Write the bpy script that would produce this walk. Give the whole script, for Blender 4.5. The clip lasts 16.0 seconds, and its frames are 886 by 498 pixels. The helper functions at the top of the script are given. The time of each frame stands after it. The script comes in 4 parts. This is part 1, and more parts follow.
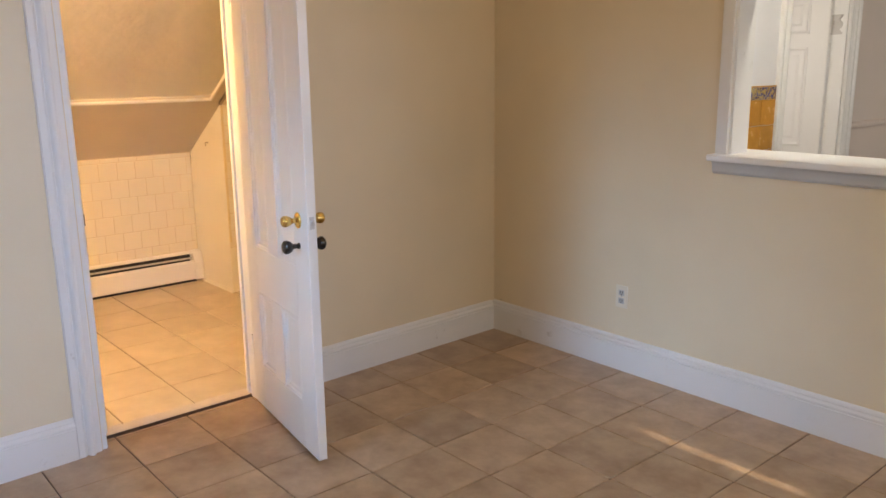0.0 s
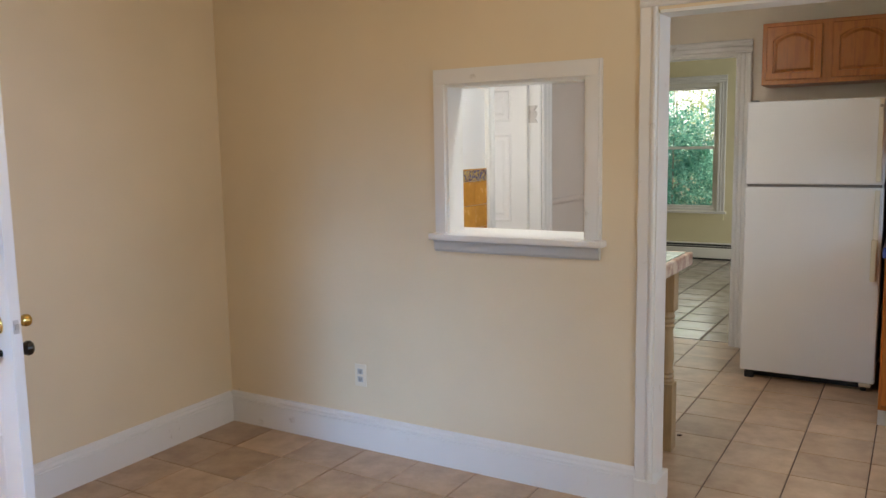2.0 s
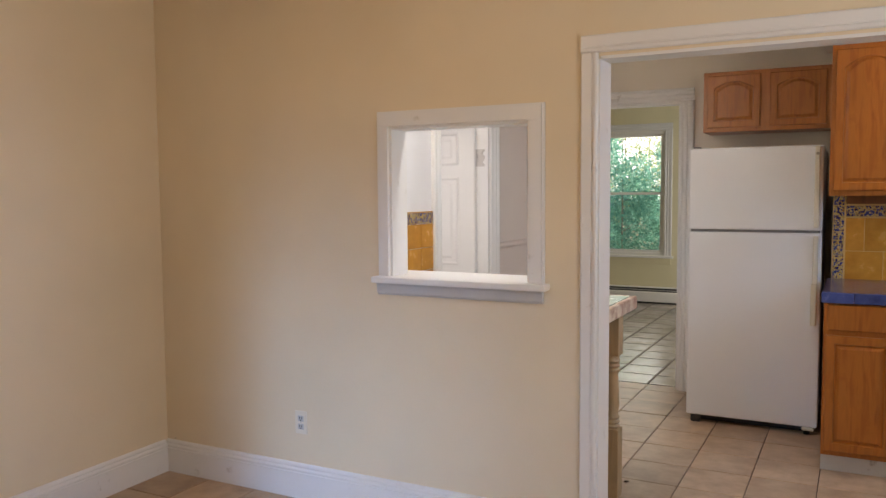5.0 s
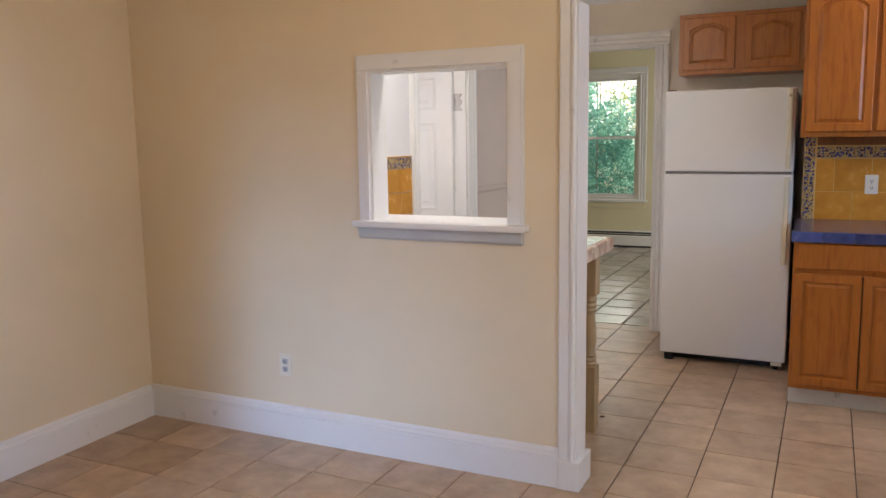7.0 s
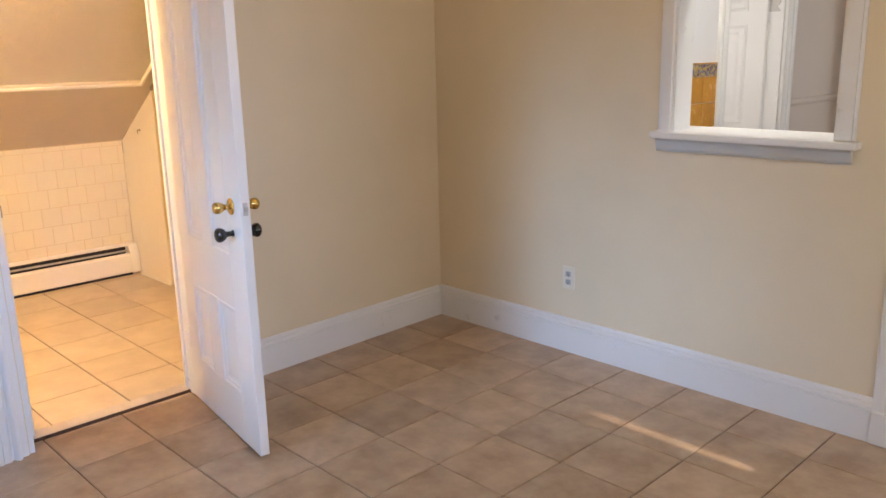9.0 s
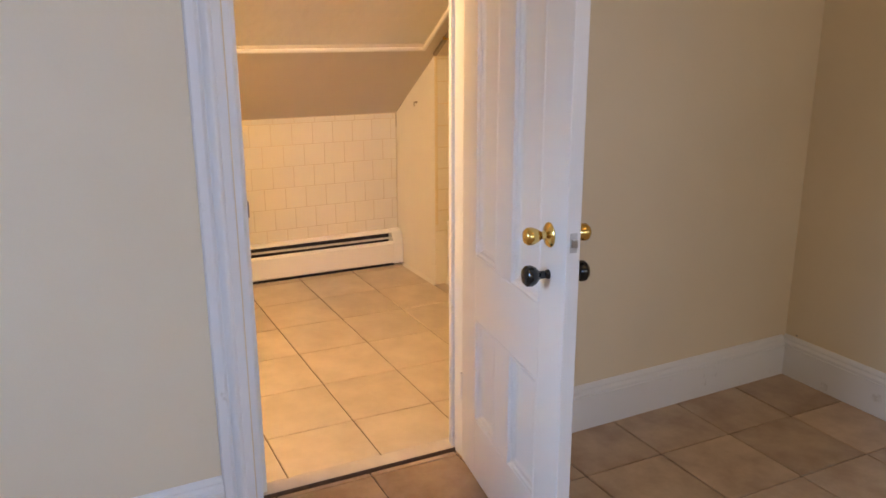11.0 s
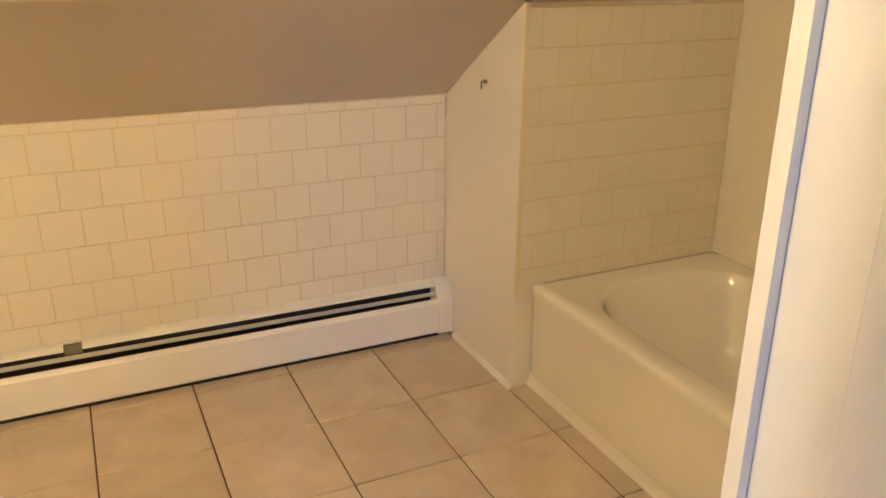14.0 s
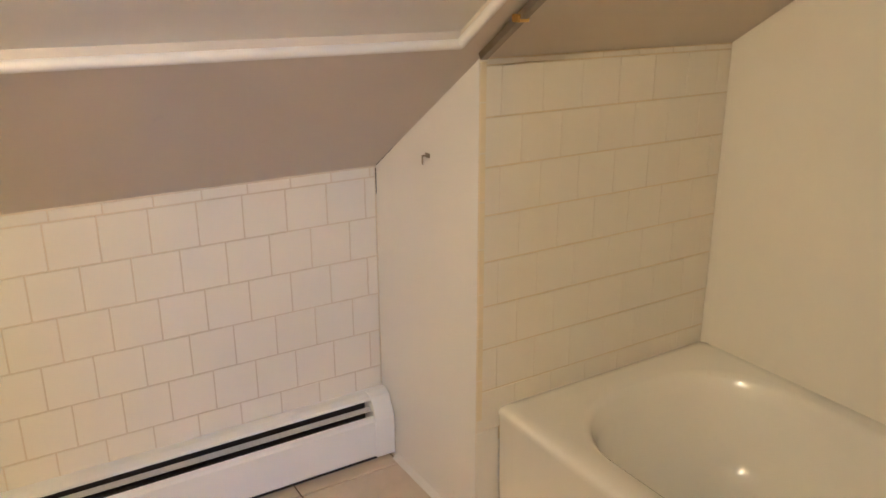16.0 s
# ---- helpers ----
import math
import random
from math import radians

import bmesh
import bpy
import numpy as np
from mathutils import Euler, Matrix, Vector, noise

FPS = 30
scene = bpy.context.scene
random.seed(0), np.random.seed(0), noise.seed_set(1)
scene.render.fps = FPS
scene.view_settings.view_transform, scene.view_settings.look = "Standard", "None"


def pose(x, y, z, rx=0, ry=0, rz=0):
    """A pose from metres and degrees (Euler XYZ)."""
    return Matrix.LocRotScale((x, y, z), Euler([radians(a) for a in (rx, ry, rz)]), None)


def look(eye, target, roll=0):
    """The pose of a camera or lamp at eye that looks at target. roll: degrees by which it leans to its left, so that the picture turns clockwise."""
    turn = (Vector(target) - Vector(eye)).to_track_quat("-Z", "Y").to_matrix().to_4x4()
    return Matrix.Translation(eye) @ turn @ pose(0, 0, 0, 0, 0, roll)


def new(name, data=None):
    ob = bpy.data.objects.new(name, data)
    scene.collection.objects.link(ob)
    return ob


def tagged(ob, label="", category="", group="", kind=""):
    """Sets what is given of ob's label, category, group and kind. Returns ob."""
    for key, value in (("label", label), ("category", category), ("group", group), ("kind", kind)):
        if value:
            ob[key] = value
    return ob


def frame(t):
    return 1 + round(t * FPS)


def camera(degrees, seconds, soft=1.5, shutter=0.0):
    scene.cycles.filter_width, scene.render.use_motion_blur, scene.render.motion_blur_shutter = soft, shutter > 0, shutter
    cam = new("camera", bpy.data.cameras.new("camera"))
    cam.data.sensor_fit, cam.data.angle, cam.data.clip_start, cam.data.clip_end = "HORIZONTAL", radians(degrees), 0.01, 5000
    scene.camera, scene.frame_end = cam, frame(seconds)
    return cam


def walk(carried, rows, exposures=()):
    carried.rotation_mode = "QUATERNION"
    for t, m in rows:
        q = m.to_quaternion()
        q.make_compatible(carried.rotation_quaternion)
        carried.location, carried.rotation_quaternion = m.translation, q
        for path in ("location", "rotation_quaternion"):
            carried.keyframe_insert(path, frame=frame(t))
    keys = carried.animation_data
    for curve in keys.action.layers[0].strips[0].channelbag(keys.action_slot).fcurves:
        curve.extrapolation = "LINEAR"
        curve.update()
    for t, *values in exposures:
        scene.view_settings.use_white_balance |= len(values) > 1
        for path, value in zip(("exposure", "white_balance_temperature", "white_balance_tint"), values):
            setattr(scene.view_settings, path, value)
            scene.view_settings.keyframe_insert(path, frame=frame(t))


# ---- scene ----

# ================= camera =================
cam = camera(58.0, 16.0, soft=1.5)
PATH = [
    (0, (3.228, -3.146, 1.486), (1.745, -1.879, 1.047), -0.7),
    (0.5, (3.262, -3.168, 1.52), (1.932, -1.736, 1.09), -1.0),
    (1, (3.294, -3.17, 1.498), (2.104, -1.594, 1.183), -1.0),
    (1.5, (3.288, -3.176, 1.499), (2.226, -1.505, 1.214), -1.0),
    (2, (3.279, -3.142, 1.508), (2.261, -1.439, 1.255), -1.0),
    (2.5, (3.285, -3.146, 1.518), (2.288, -1.421, 1.354), -1.0),
    (3, (3.287, -3.156, 1.512), (2.304, -1.381, 1.366), -0.8),
    (3.5, (3.28, -3.083, 1.531), (2.315, -1.338, 1.387), -0.4),
    (4, (3.284, -3.052, 1.52), (2.331, -1.299, 1.384), -0.3),
    (6.5, (3.311, -3.126, 1.491), (2.431, -1.344, 1.268), -0.9),
    (7, (3.296, -3.129, 1.485), (2.434, -1.345, 1.208), -0.9),
    (7.5, (3.292, -3.126, 1.462), (2.441, -1.351, 1.111), -0.3),
    (8, (3.272, -3.117, 1.463), (2.253, -1.448, 1.044), -0.5),
    (8.5, (3.223, -3.074, 1.455), (2.01, -1.546, 1.016), -0.9),
    (9, (3.185, -3.065, 1.451), (1.79, -1.712, 0.979), -1.3),
    (9.2, (3.132, -3.052, 1.436), (1.648, -1.802, 0.951), -0.8),
    (9.5, (3.068, -2.987, 1.429), (1.481, -1.88, 0.923), -0.2),
    (10, (2.828, -2.887, 1.419), (1.151, -1.928, 0.9), -0.8),
    (10.2, (2.701, -2.852, 1.424), (1.011, -1.922, 0.896), -0.6),
    (12.3, (1.348, -2.389, 1.397), (-0.417, -1.624, 0.847), -0.8),
    (12.5, (1.214, -2.338, 1.396), (-0.535, -1.573, 0.799), -0.7),
    (13, (0.903, -2.234, 1.384), (-0.834, -1.48, 0.74), -0.2),
    (13.5, (0.618, -2.162, 1.396), (-1.104, -1.4, 0.724), -0.9),
    (14, (0.392, -2.059, 1.406), (-1.307, -1.261, 0.713), 0.3),
    (14.5, (0.234, -1.974, 1.405), (-1.491, -1.204, 0.747), 1.4),
    (15, (0.088, -1.973, 1.393), (-1.632, -1.201, 0.724), 0.7),
    (15.5, (-0.043, -1.933, 1.411), (-1.732, -1.119, 0.718), -0.5),
    (16, (-0.176, -1.849, 1.441), (-1.791, -0.856, 0.805), -0.2),
]
EXPOSURE = [(0, 1.24, 9000, 17), (2, 1.34, 7900, 14), (4, 1.36, 8100, 19), (6.3, 1.46, 8000, 21), (7, 1.48, 7900, 21), (7.5, 1.54, 8000, 22), (8.5, 1.52, 8200, 18), (10, 1.21, 7900, 17), (12.3, 0.80, 9100, 19), (13, 0.74, 8500, 15), (13.5, 0.75, 7200, 10), (14, 0.75, 6500, 7), (14.5, 0.77, 5500, 4), (15.3, 0.79, 5200, 6), (16, 0.84, 5150, 9)]
walk(cam, [(t, look(eye, target, roll)) for t, eye, target, roll in PATH], EXPOSURE)

# ================= light =================
world = bpy.data.worlds.new("sky")
scene.world = world
world.use_nodes = True
sky = world.node_tree.nodes.new("ShaderNodeTexSky")
sky.sky_type = "NISHITA"
sky.sun_disc = False
sky.sun_elevation = radians(25)
sky.sun_rotation = radians(90)
backg = world.node_tree.nodes["Background"]
backg.inputs["Strength"].default_value = 0.15
world.node_tree.links.new(sky.outputs[0], backg.inputs["Color"])


def lamp(kind, name, m, energy, colour, **more):
    data = bpy.data.lights.new(name, kind)
    data.energy, data.color = energy, colour
    for key, value in more.items():
        if key == "size":
            data.size = value
        elif key == "size_y":
            data.shape, data.size_y = "RECTANGLE", value
        elif key == "radius":
            data.shadow_soft_size = value
        elif key == "angle":
            data.angle = value
        elif key == "spread":
            data.spread = radians(value)
    ob = new(name, data)
    ob.matrix_world = m
    return ob


lamp("SUN", "sun", look((10, -0.508, 4.66), (0, -0.508, 0)), 4.5, (1.0, 0.93, 0.82), angle=radians(0.9))
lamp("AREA", "window_light_south", look((1.3, -4.74, 1.6), (1.10, 0, 0.2)), 2.3, (0.26, 0.52, 1.0), size=1.2, size_y=1.0, spread=36)
# Two added daylight fills; wall_east has no window behind them.
lamp("AREA", "east_daylight_fill", look((4.55, -1.35, 1.45), (0, -0.9, 0.6)), 12, (0.70, 0.85, 1.0), size=1.0, size_y=1.2)
lamp("AREA", "east_daylight_fill", look((4.55, -3.5, 1.6), (0, -3.3, 0.7)), 12.5, (0.25, 0.48, 1.0), size=1.0, size_y=1.2, spread=70)
# Unseen warm fill, added to lift the corner and the upper walls.
lamp("POINT", "room_warm_fill_light", pose(1.75, -1.5, 2.25), 3.2, (1.0, 0.74, 0.40), radius=0.25)
# Added blue daylight fill; the kitchen's east wall has no window.
lamp("AREA", "kitchen_daylight_fill", look((5.1, 1.2, 1.6), (2.4, 0.8, 0.0)), 12.0, (0.30, 0.58, 1.0), size=1.2, size_y=1.2)
# Unseen fill added above the pass-through sill to brighten it; no fixture.
lamp("AREA", "sill_fill_light", look((1.75, 0.34, 2.45), (1.75, 0.20, 0)), 6.0, (0.74, 0.88, 1.0), size=0.6, size_y=0.25)
lamp("POINT", "kitchen_ceiling_light", pose(4.1, 1.40, 2.42), 3.3, (1.0, 0.84, 0.60), radius=0.12)
# Added fill that whitens the side room's door; no window there.
lamp("AREA", "side_room_fill_light", look((0.35, 0.36, 1.6), (0.5, 2.2, 1.2)), 3.4, (0.78, 0.88, 1.0), size=0.9, size_y=1.1)
# Extra fill added by the back room's solid east wall.
lamp("AREA", "back_room_fill_light", look((4.1, 5.4, 1.5), (0, 5.4, 0.8)), 18, (0.70, 0.86, 1.0), size=1.6, size_y=1.4)
for y in (-2.64, -2.78):
    lamp("POINT", "bath_lamp_light", pose(-0.15, y, 2.18), 21, (1.0, 0.765, 0.44), radius=0.04)


# ================= materials =================
def nodes_of(name):
    m = bpy.data.materials.new(name)
    m.use_nodes = True
    tree = m.node_tree
    return m, tree, tree.nodes["Principled BSDF"]


def link(tree, a, b):
    tree.links.new(a, b)


def noise_node(tree, scale, detail=4.0, rough=0.55, source="Object"):
    tc = tree.nodes.new("ShaderNodeTexCoord")
    n = tree.nodes.new("ShaderNodeTexNoise")
    n.inputs["Scale"].default_value, n.inputs["Detail"].default_value, n.inputs["Roughness"].default_value = scale, detail, rough
    link(tree, tc.outputs[source], n.inputs["Vector"])
    return n


def ramp(tree, fac, stops):
    r = tree.nodes.new("ShaderNodeValToRGB")
    while len(r.color_ramp.elements) < len(stops):
        r.color_ramp.elements.new(0.5)
    for e, (at, colour) in zip(r.color_ramp.elements, stops):
        e.position, e.color = at, (*colour, 1)
    link(tree, fac, r.inputs[0])
    return r.outputs[0]


def mix(tree, a, b, fac, how="MIX"):
    m = tree.nodes.new("ShaderNodeMix")
    m.data_type, m.blend_type = "RGBA", how
    for value, slot in ((fac, 0), (a, 6), (b, 7)):
        if isinstance(value, (int, float)):
            m.inputs[slot].default_value = value
        elif isinstance(value, tuple):
            m.inputs[slot].default_value = (*value, 1)
        else:
            link(tree, value, m.inputs[slot])
    return m.outputs[2]


def bump(tree, bsdf, height, strength, distance=0.002):
    b = tree.nodes.new("ShaderNodeBump")
    b.inputs["Strength"].default_value, b.inputs["Distance"].default_value = strength, distance
    link(tree, height, b.inputs["Height"])
    link(tree, b.outputs[0], bsdf.inputs["Normal"])


def scaled(c, k):
    return tuple(min(1.0, v * k) for v in c)


def paint(name, colour, rough=0.5, stain=0.10, grain=90, relief=0.12, dirt=None, dirt_at=0.62, big=1.3, deep=0.002):
    """Wall or trim paint: large soft unevenness, fine roller grain, optional scuffs."""
    m, tree, bsdf = nodes_of(name)
    large = noise_node(tree, big, 3)
    col = ramp(tree, large.outputs[0], [(0.3, scaled(colour, 1 - stain)), (0.7, scaled(colour, 1 + stain * 0.4))])
    if dirt:
        spots = noise_node(tree, 7, 8, 0.7)
        mask = ramp(tree, spots.outputs[0], [(dirt_at, (0, 0, 0)), (dirt_at + 0.12, (0.8, 0.8, 0.8))])
        col = mix(tree, col, dirt, mask)
    link(tree, col, bsdf.inputs["Base Color"])
    fine = noise_node(tree, grain, 3)
    rr = tree.nodes.new("ShaderNodeMapRange")
    rr.inputs["To Min"].default_value, rr.inputs["To Max"].default_value = rough - 0.08, rough + 0.1
    link(tree, large.outputs[0], rr.inputs[0])
    link(tree, rr.outputs[0], bsdf.inputs["Roughness"])
    bump(tree, bsdf, fine.outputs[0], relief, deep)
    return m


def ceramic(name, light, dark, rough=0.3, vary=0.25, mottled=5.0, relief=0.1, soil=0.14, uneven=0.16):
    """Glazed tile: mottled, each piece a little different."""
    m, tree, bsdf = nodes_of(name)
    info = tree.nodes.new("ShaderNodeObjectInfo")
    tc = tree.nodes.new("ShaderNodeTexCoord")
    shift = tree.nodes.new("ShaderNodeVectorMath")
    shift.operation = "MULTIPLY_ADD"
    comb = tree.nodes.new("ShaderNodeCombineXYZ")
    for k in range(3):
        link(tree, info.outputs["Random"], comb.inputs[k])
    link(tree, comb.outputs[0], shift.inputs[0])
    shift.inputs[1].default_value = (37, 53, 11)
    link(tree, tc.outputs["Object"], shift.inputs[2])
    n = tree.nodes.new("ShaderNodeTexNoise")
    n.inputs["Scale"].default_value, n.inputs["Detail"].default_value, n.inputs["Roughness"].default_value = mottled, 6, 0.6
    link(tree, shift.outputs[0], n.inputs["Vector"])
    col = ramp(tree, n.outputs[0], [(0.33, dark), (0.66, light)])
    lum = tree.nodes.new("ShaderNodeMapRange")
    lum.inputs["To Min"].default_value, lum.inputs["To Max"].default_value = 1 - vary * 0.6, 1 + vary * 0.4
    link(tree, info.outputs["Random"], lum.inputs[0])
    tint = tree.nodes.new("ShaderNodeCombineColor")
    for k in range(3):
        link(tree, lum.outputs[0], tint.inputs[k])
    col = mix(tree, col, tint.outputs[0], 1.0, "MULTIPLY")
    dirt = noise_node(tree, 22, 8, 0.75)
    mask = ramp(tree, dirt.outputs[0], [(0.56, (0, 0, 0)), (0.85, (soil, soil, soil))])
    col = mix(tree, col, scaled(dark, 0.55), mask)
    link(tree, col, bsdf.inputs["Base Color"])
    rr = tree.nodes.new("ShaderNodeMapRange")
    rr.inputs["To Min"].default_value, rr.inputs["To Max"].default_value = rough - uneven * 0.375, rough + uneven
    link(tree, n.outputs[0], rr.inputs[0])
    link(tree, rr.outputs[0], bsdf.inputs["Roughness"])
    bump(tree, bsdf, n.outputs[0], relief)
    return m


def wood(name, light, dark, rough=0.35, stretch=(14, 14, 1.6)):
    m, tree, bsdf = nodes_of(name)
    tc = tree.nodes.new("ShaderNodeTexCoord")
    mp = tree.nodes.new("ShaderNodeMapping")
    mp.inputs["Scale"].default_value = stretch
    link(tree, tc.outputs["Object"], mp.inputs[0])
    n = tree.nodes.new("ShaderNodeTexNoise")
    n.inputs["Scale"].default_value, n.inputs["Detail"].default_value, n.inputs["Distortion"].default_value = 2.2, 8, 0.8
    link(tree, mp.outputs[0], n.inputs["Vector"])
    col = ramp(tree, n.outputs[0], [(0.3, dark), (0.5, light), (0.72, scaled(light, 0.82))])
    blot = noise_node(tree, 3, 3)
    tone = ramp(tree, blot.outputs[0], [(0.3, (0.82, 0.82, 0.82)), (0.7, (1, 1, 1))])
    link(tree, mix(tree, col, tone, 1.0, "MULTIPLY"), bsdf.inputs["Base Color"])
    bsdf.inputs["Roughness"].default_value = rough
    bsdf.inputs["Coat Weight"].default_value = 0.25
    bsdf.inputs["Coat Roughness"].default_value = 0.25
    bump(tree, bsdf, n.outputs[0], 0.15)
    return m


def metal(name, colour, rough):
    m, tree, bsdf = nodes_of(name)
    bsdf.inputs["Metallic"].default_value = 1.0
    n = noise_node(tree, 40, 5)
    link(tree, ramp(tree, n.outputs[0], [(0.3, scaled(colour, 0.75)), (0.7, colour)]), bsdf.inputs["Base Color"])
    rr = tree.nodes.new("ShaderNodeMapRange")
    rr.inputs["To Min"].default_value, rr.inputs["To Max"].default_value = rough * 0.7, rough * 1.4
    link(tree, n.outputs[0], rr.inputs[0])
    link(tree, rr.outputs[0], bsdf.inputs["Roughness"])
    return m


CREAM = paint("cream_wall_paint", (0.82, 0.68, 0.49), 0.55, 0.07, 60, 0.25)
YELLOW = paint("pale_yellow_wall_paint", (0.82, 0.74, 0.50), 0.55, 0.06, 60, 0.2)
GREYWALL = paint("warm_white_kitchen_paint", (0.80, 0.72, 0.62), 0.55, 0.06, 60, 0.2)
LILACWALL = paint("white_side_wall_paint", (0.84, 0.83, 0.84), 0.5, 0.05, 60, 0.2)
CEIL = paint("white_ceiling_paint", (0.80, 0.77, 0.72), 0.7, 0.05, 50, 0.3)
# Darker copy for the west wall's unlit end: shade put into the colour.
SHADEDWALL = paint("shaded_taupe_kitchen_paint", (0.68, 0.575, 0.52), 0.55, 0.06, 60, 0.2)
TRIM = paint("white_trim_paint", (0.83, 0.81, 0.79), 0.36, 0.05, 25, 0.16, (0.45, 0.39, 0.33), 0.635)
KICK = paint("stained_toe_kick_paint", (0.74, 0.74, 0.74), 0.4, 0.12, 25, 0.2, (0.18, 0.14, 0.11), 0.60)
# For the apron only: a darker grey than TRIM.
TRIMGREY = paint("grey_apron_paint", (0.60, 0.59, 0.57), 0.4, 0.10, 25, 0.15, (0.35, 0.3, 0.26), 0.62)
DOORWHITE = paint("white_gloss_door_paint", (0.85, 0.82, 0.79), 0.3, 0.05, 18, 0.16, (0.5, 0.44, 0.38), 0.70)
BATHWALL = paint("bath_cream_paint", (0.78, 0.70, 0.58), 0.5, 0.06, 30, 0.25)
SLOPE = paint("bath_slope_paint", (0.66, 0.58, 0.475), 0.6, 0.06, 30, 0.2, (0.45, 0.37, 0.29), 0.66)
PLASTER = paint("trowelled_plaster_paint", (0.77, 0.72, 0.62), 0.36, 0.05, 5, 1.0, deep=0.012)
BOARD = paint("white_bath_board", (0.80, 0.76, 0.70), 0.3, 0.05, 20, 0.08, (0.6, 0.53, 0.42), 0.66)
SURROUND = paint("tub_surround_panel", (0.84, 0.79, 0.69), 0.22, 0.05, 20, 0.06)
TUBWHITE = paint("ivory_tub_enamel", (0.86, 0.82, 0.73), 0.2, 0.06, 15, 0.02, (0.62, 0.54, 0.38), 0.68)
TUBWHITE.node_tree.nodes["Principled BSDF"].inputs["Coat Weight"].default_value = 1.0
TUBWHITE.node_tree.nodes["Principled BSDF"].inputs["Coat Roughness"].default_value = 0.06
HEATWHITE = paint("white_heater_enamel", (0.86, 0.83, 0.79), 0.35, 0.04, 20, 0.05, (0.6, 0.52, 0.45), 0.72)
# Near-black for the shade in heater slots and door gaps, and the crack.
GAPSHADE = paint("dark_gap_shade", (0.035, 0.03, 0.028), 0.6, 0.3, 20, 0.1)
FINS = metal("dull_aluminium_fins", (0.35, 0.33, 0.31), 0.5)
OLIVE = paint("olive_grey_backing", (0.20, 0.19, 0.12), 0.6, 0.2, 30, 0.2)
DAMPER = paint("grey_damper_steel", (0.52, 0.51, 0.48), 0.4, 0.12, 30, 0.1)
FRIDGEWHITE = paint("white_refrigerator_enamel", (0.80, 0.79, 0.80), 0.32, 0.03, 160, 0.25)
ALMOND = paint("yellowed_handle_plastic", (0.74, 0.68, 0.56), 0.35, 0.06, 20, 0.05)
BLACKPLASTIC = paint("black_plastic", (0.02, 0.02, 0.022), 0.45, 0.2, 20, 0.1)
GREYGASKET = paint("grey_gasket", (0.22, 0.21, 0.21), 0.5, 0.1, 20, 0.1)
PLATE = paint("white_outlet_plastic", (0.84, 0.82, 0.78), 0.35, 0.03, 20, 0.03)
WARMPLATE = paint("ivory_cover_plate", (0.83, 0.74, 0.61), 0.4, 0.03, 20, 0.03)
RECEPT = paint("grey_white_receptacle", (0.52, 0.50, 0.48), 0.35, 0.03, 20, 0.03)
SLOT = paint("dark_outlet_slot", (0.05, 0.045, 0.04), 0.5, 0.1, 20, 0.03)
FLOORTILE = ceramic("beige_floor_tile", (0.59, 0.415, 0.285), (0.40, 0.258, 0.162), 0.30, 0.20, 6.5, 0.06, 0.10, 0.08)
BATHTILE = ceramic("light_beige_bath_floor_tile", (0.66, 0.55, 0.44), (0.55, 0.445, 0.345), 0.35, 0.12, 7)
GROUT = paint("dark_grout", (0.10, 0.062, 0.042), 0.8, 0.3, 60, 0.4)
BATHGROUT = paint("brown_grout", (0.14, 0.082, 0.04), 0.8, 0.3, 60, 0.4)
WALLTILE = ceramic("cream_wall_tile", (0.82, 0.755, 0.635), (0.81, 0.742, 0.622), 0.22, 0.02, 2, 0.005, 0.0, 0.02)
TUBGROUT = paint("pale_tub_grout", (0.74, 0.61, 0.40), 0.5, 0.12, 60, 0.2)
EDGETILE = paint("yellowed_edge_tile", (0.78, 0.66, 0.44), 0.3, 0.12, 40, 0.1)
SLIPPATCH = paint("worn_slip_patch", (0.60, 0.55, 0.44), 0.5, 0.25, 60, 0.2)
WALLGROUT = paint("tan_wall_grout", (0.74, 0.63, 0.47), 0.6, 0.15, 60, 0.3)
ORANGE = ceramic("ochre_backsplash_tile", (0.72, 0.33, 0.055), (0.56, 0.225, 0.032), 0.2, 0.16, 11, 0.1)
ORANGEGROUT = paint("ochre_grout", (0.74, 0.47, 0.17), 0.7, 0.15, 60, 0.3)
COUNTERGROUT = paint("dark_counter_grout", (0.10, 0.075, 0.09), 0.4, 0.15, 60, 0.2)
BLUETILE = ceramic("blue_edge_tile", (0.07, 0.11, 0.34), (0.03, 0.05, 0.20), 0.2, 0.5, 14, 0.1)
COUNTERTILE = ceramic("dark_purple_counter_tile", (0.13, 0.10, 0.16), (0.085, 0.06, 0.10), 0.14, 0.15, 10, 0.1)
WHITETILE = ceramic("pale_green_white_tile", (0.70, 0.76, 0.70), (0.55, 0.64, 0.58), 0.2, 0.25, 12, 0.1)
OAK = wood("honey_oak", (0.52, 0.165, 0.027), (0.38, 0.105, 0.015))
OAKDARK = wood("honey_oak_inner", (0.28, 0.085, 0.018), (0.20, 0.055, 0.010))
PALEWOOD = wood("pale_tan_wood", (0.52, 0.36, 0.20), (0.40, 0.27, 0.14), 0.45)
CHIPPED = paint("chipped_cream_edge", (0.74, 0.64, 0.52), 0.4, 0.1, 30, 0.3, (0.36, 0.15, 0.09), 0.47)
OLDHINGE = paint("paint_spotted_hinge", (0.62, 0.58, 0.55), 0.4, 0.2, 40, 0.3, (0.25, 0.21, 0.18), 0.5)
BRASS = metal("polished_brass", (0.86, 0.58, 0.20), 0.16)
STEEL = metal("steel", (0.62, 0.60, 0.58), 0.28)
BROWNMETAL = metal("tarnished_track_metal", (0.42, 0.36, 0.29), 0.4)
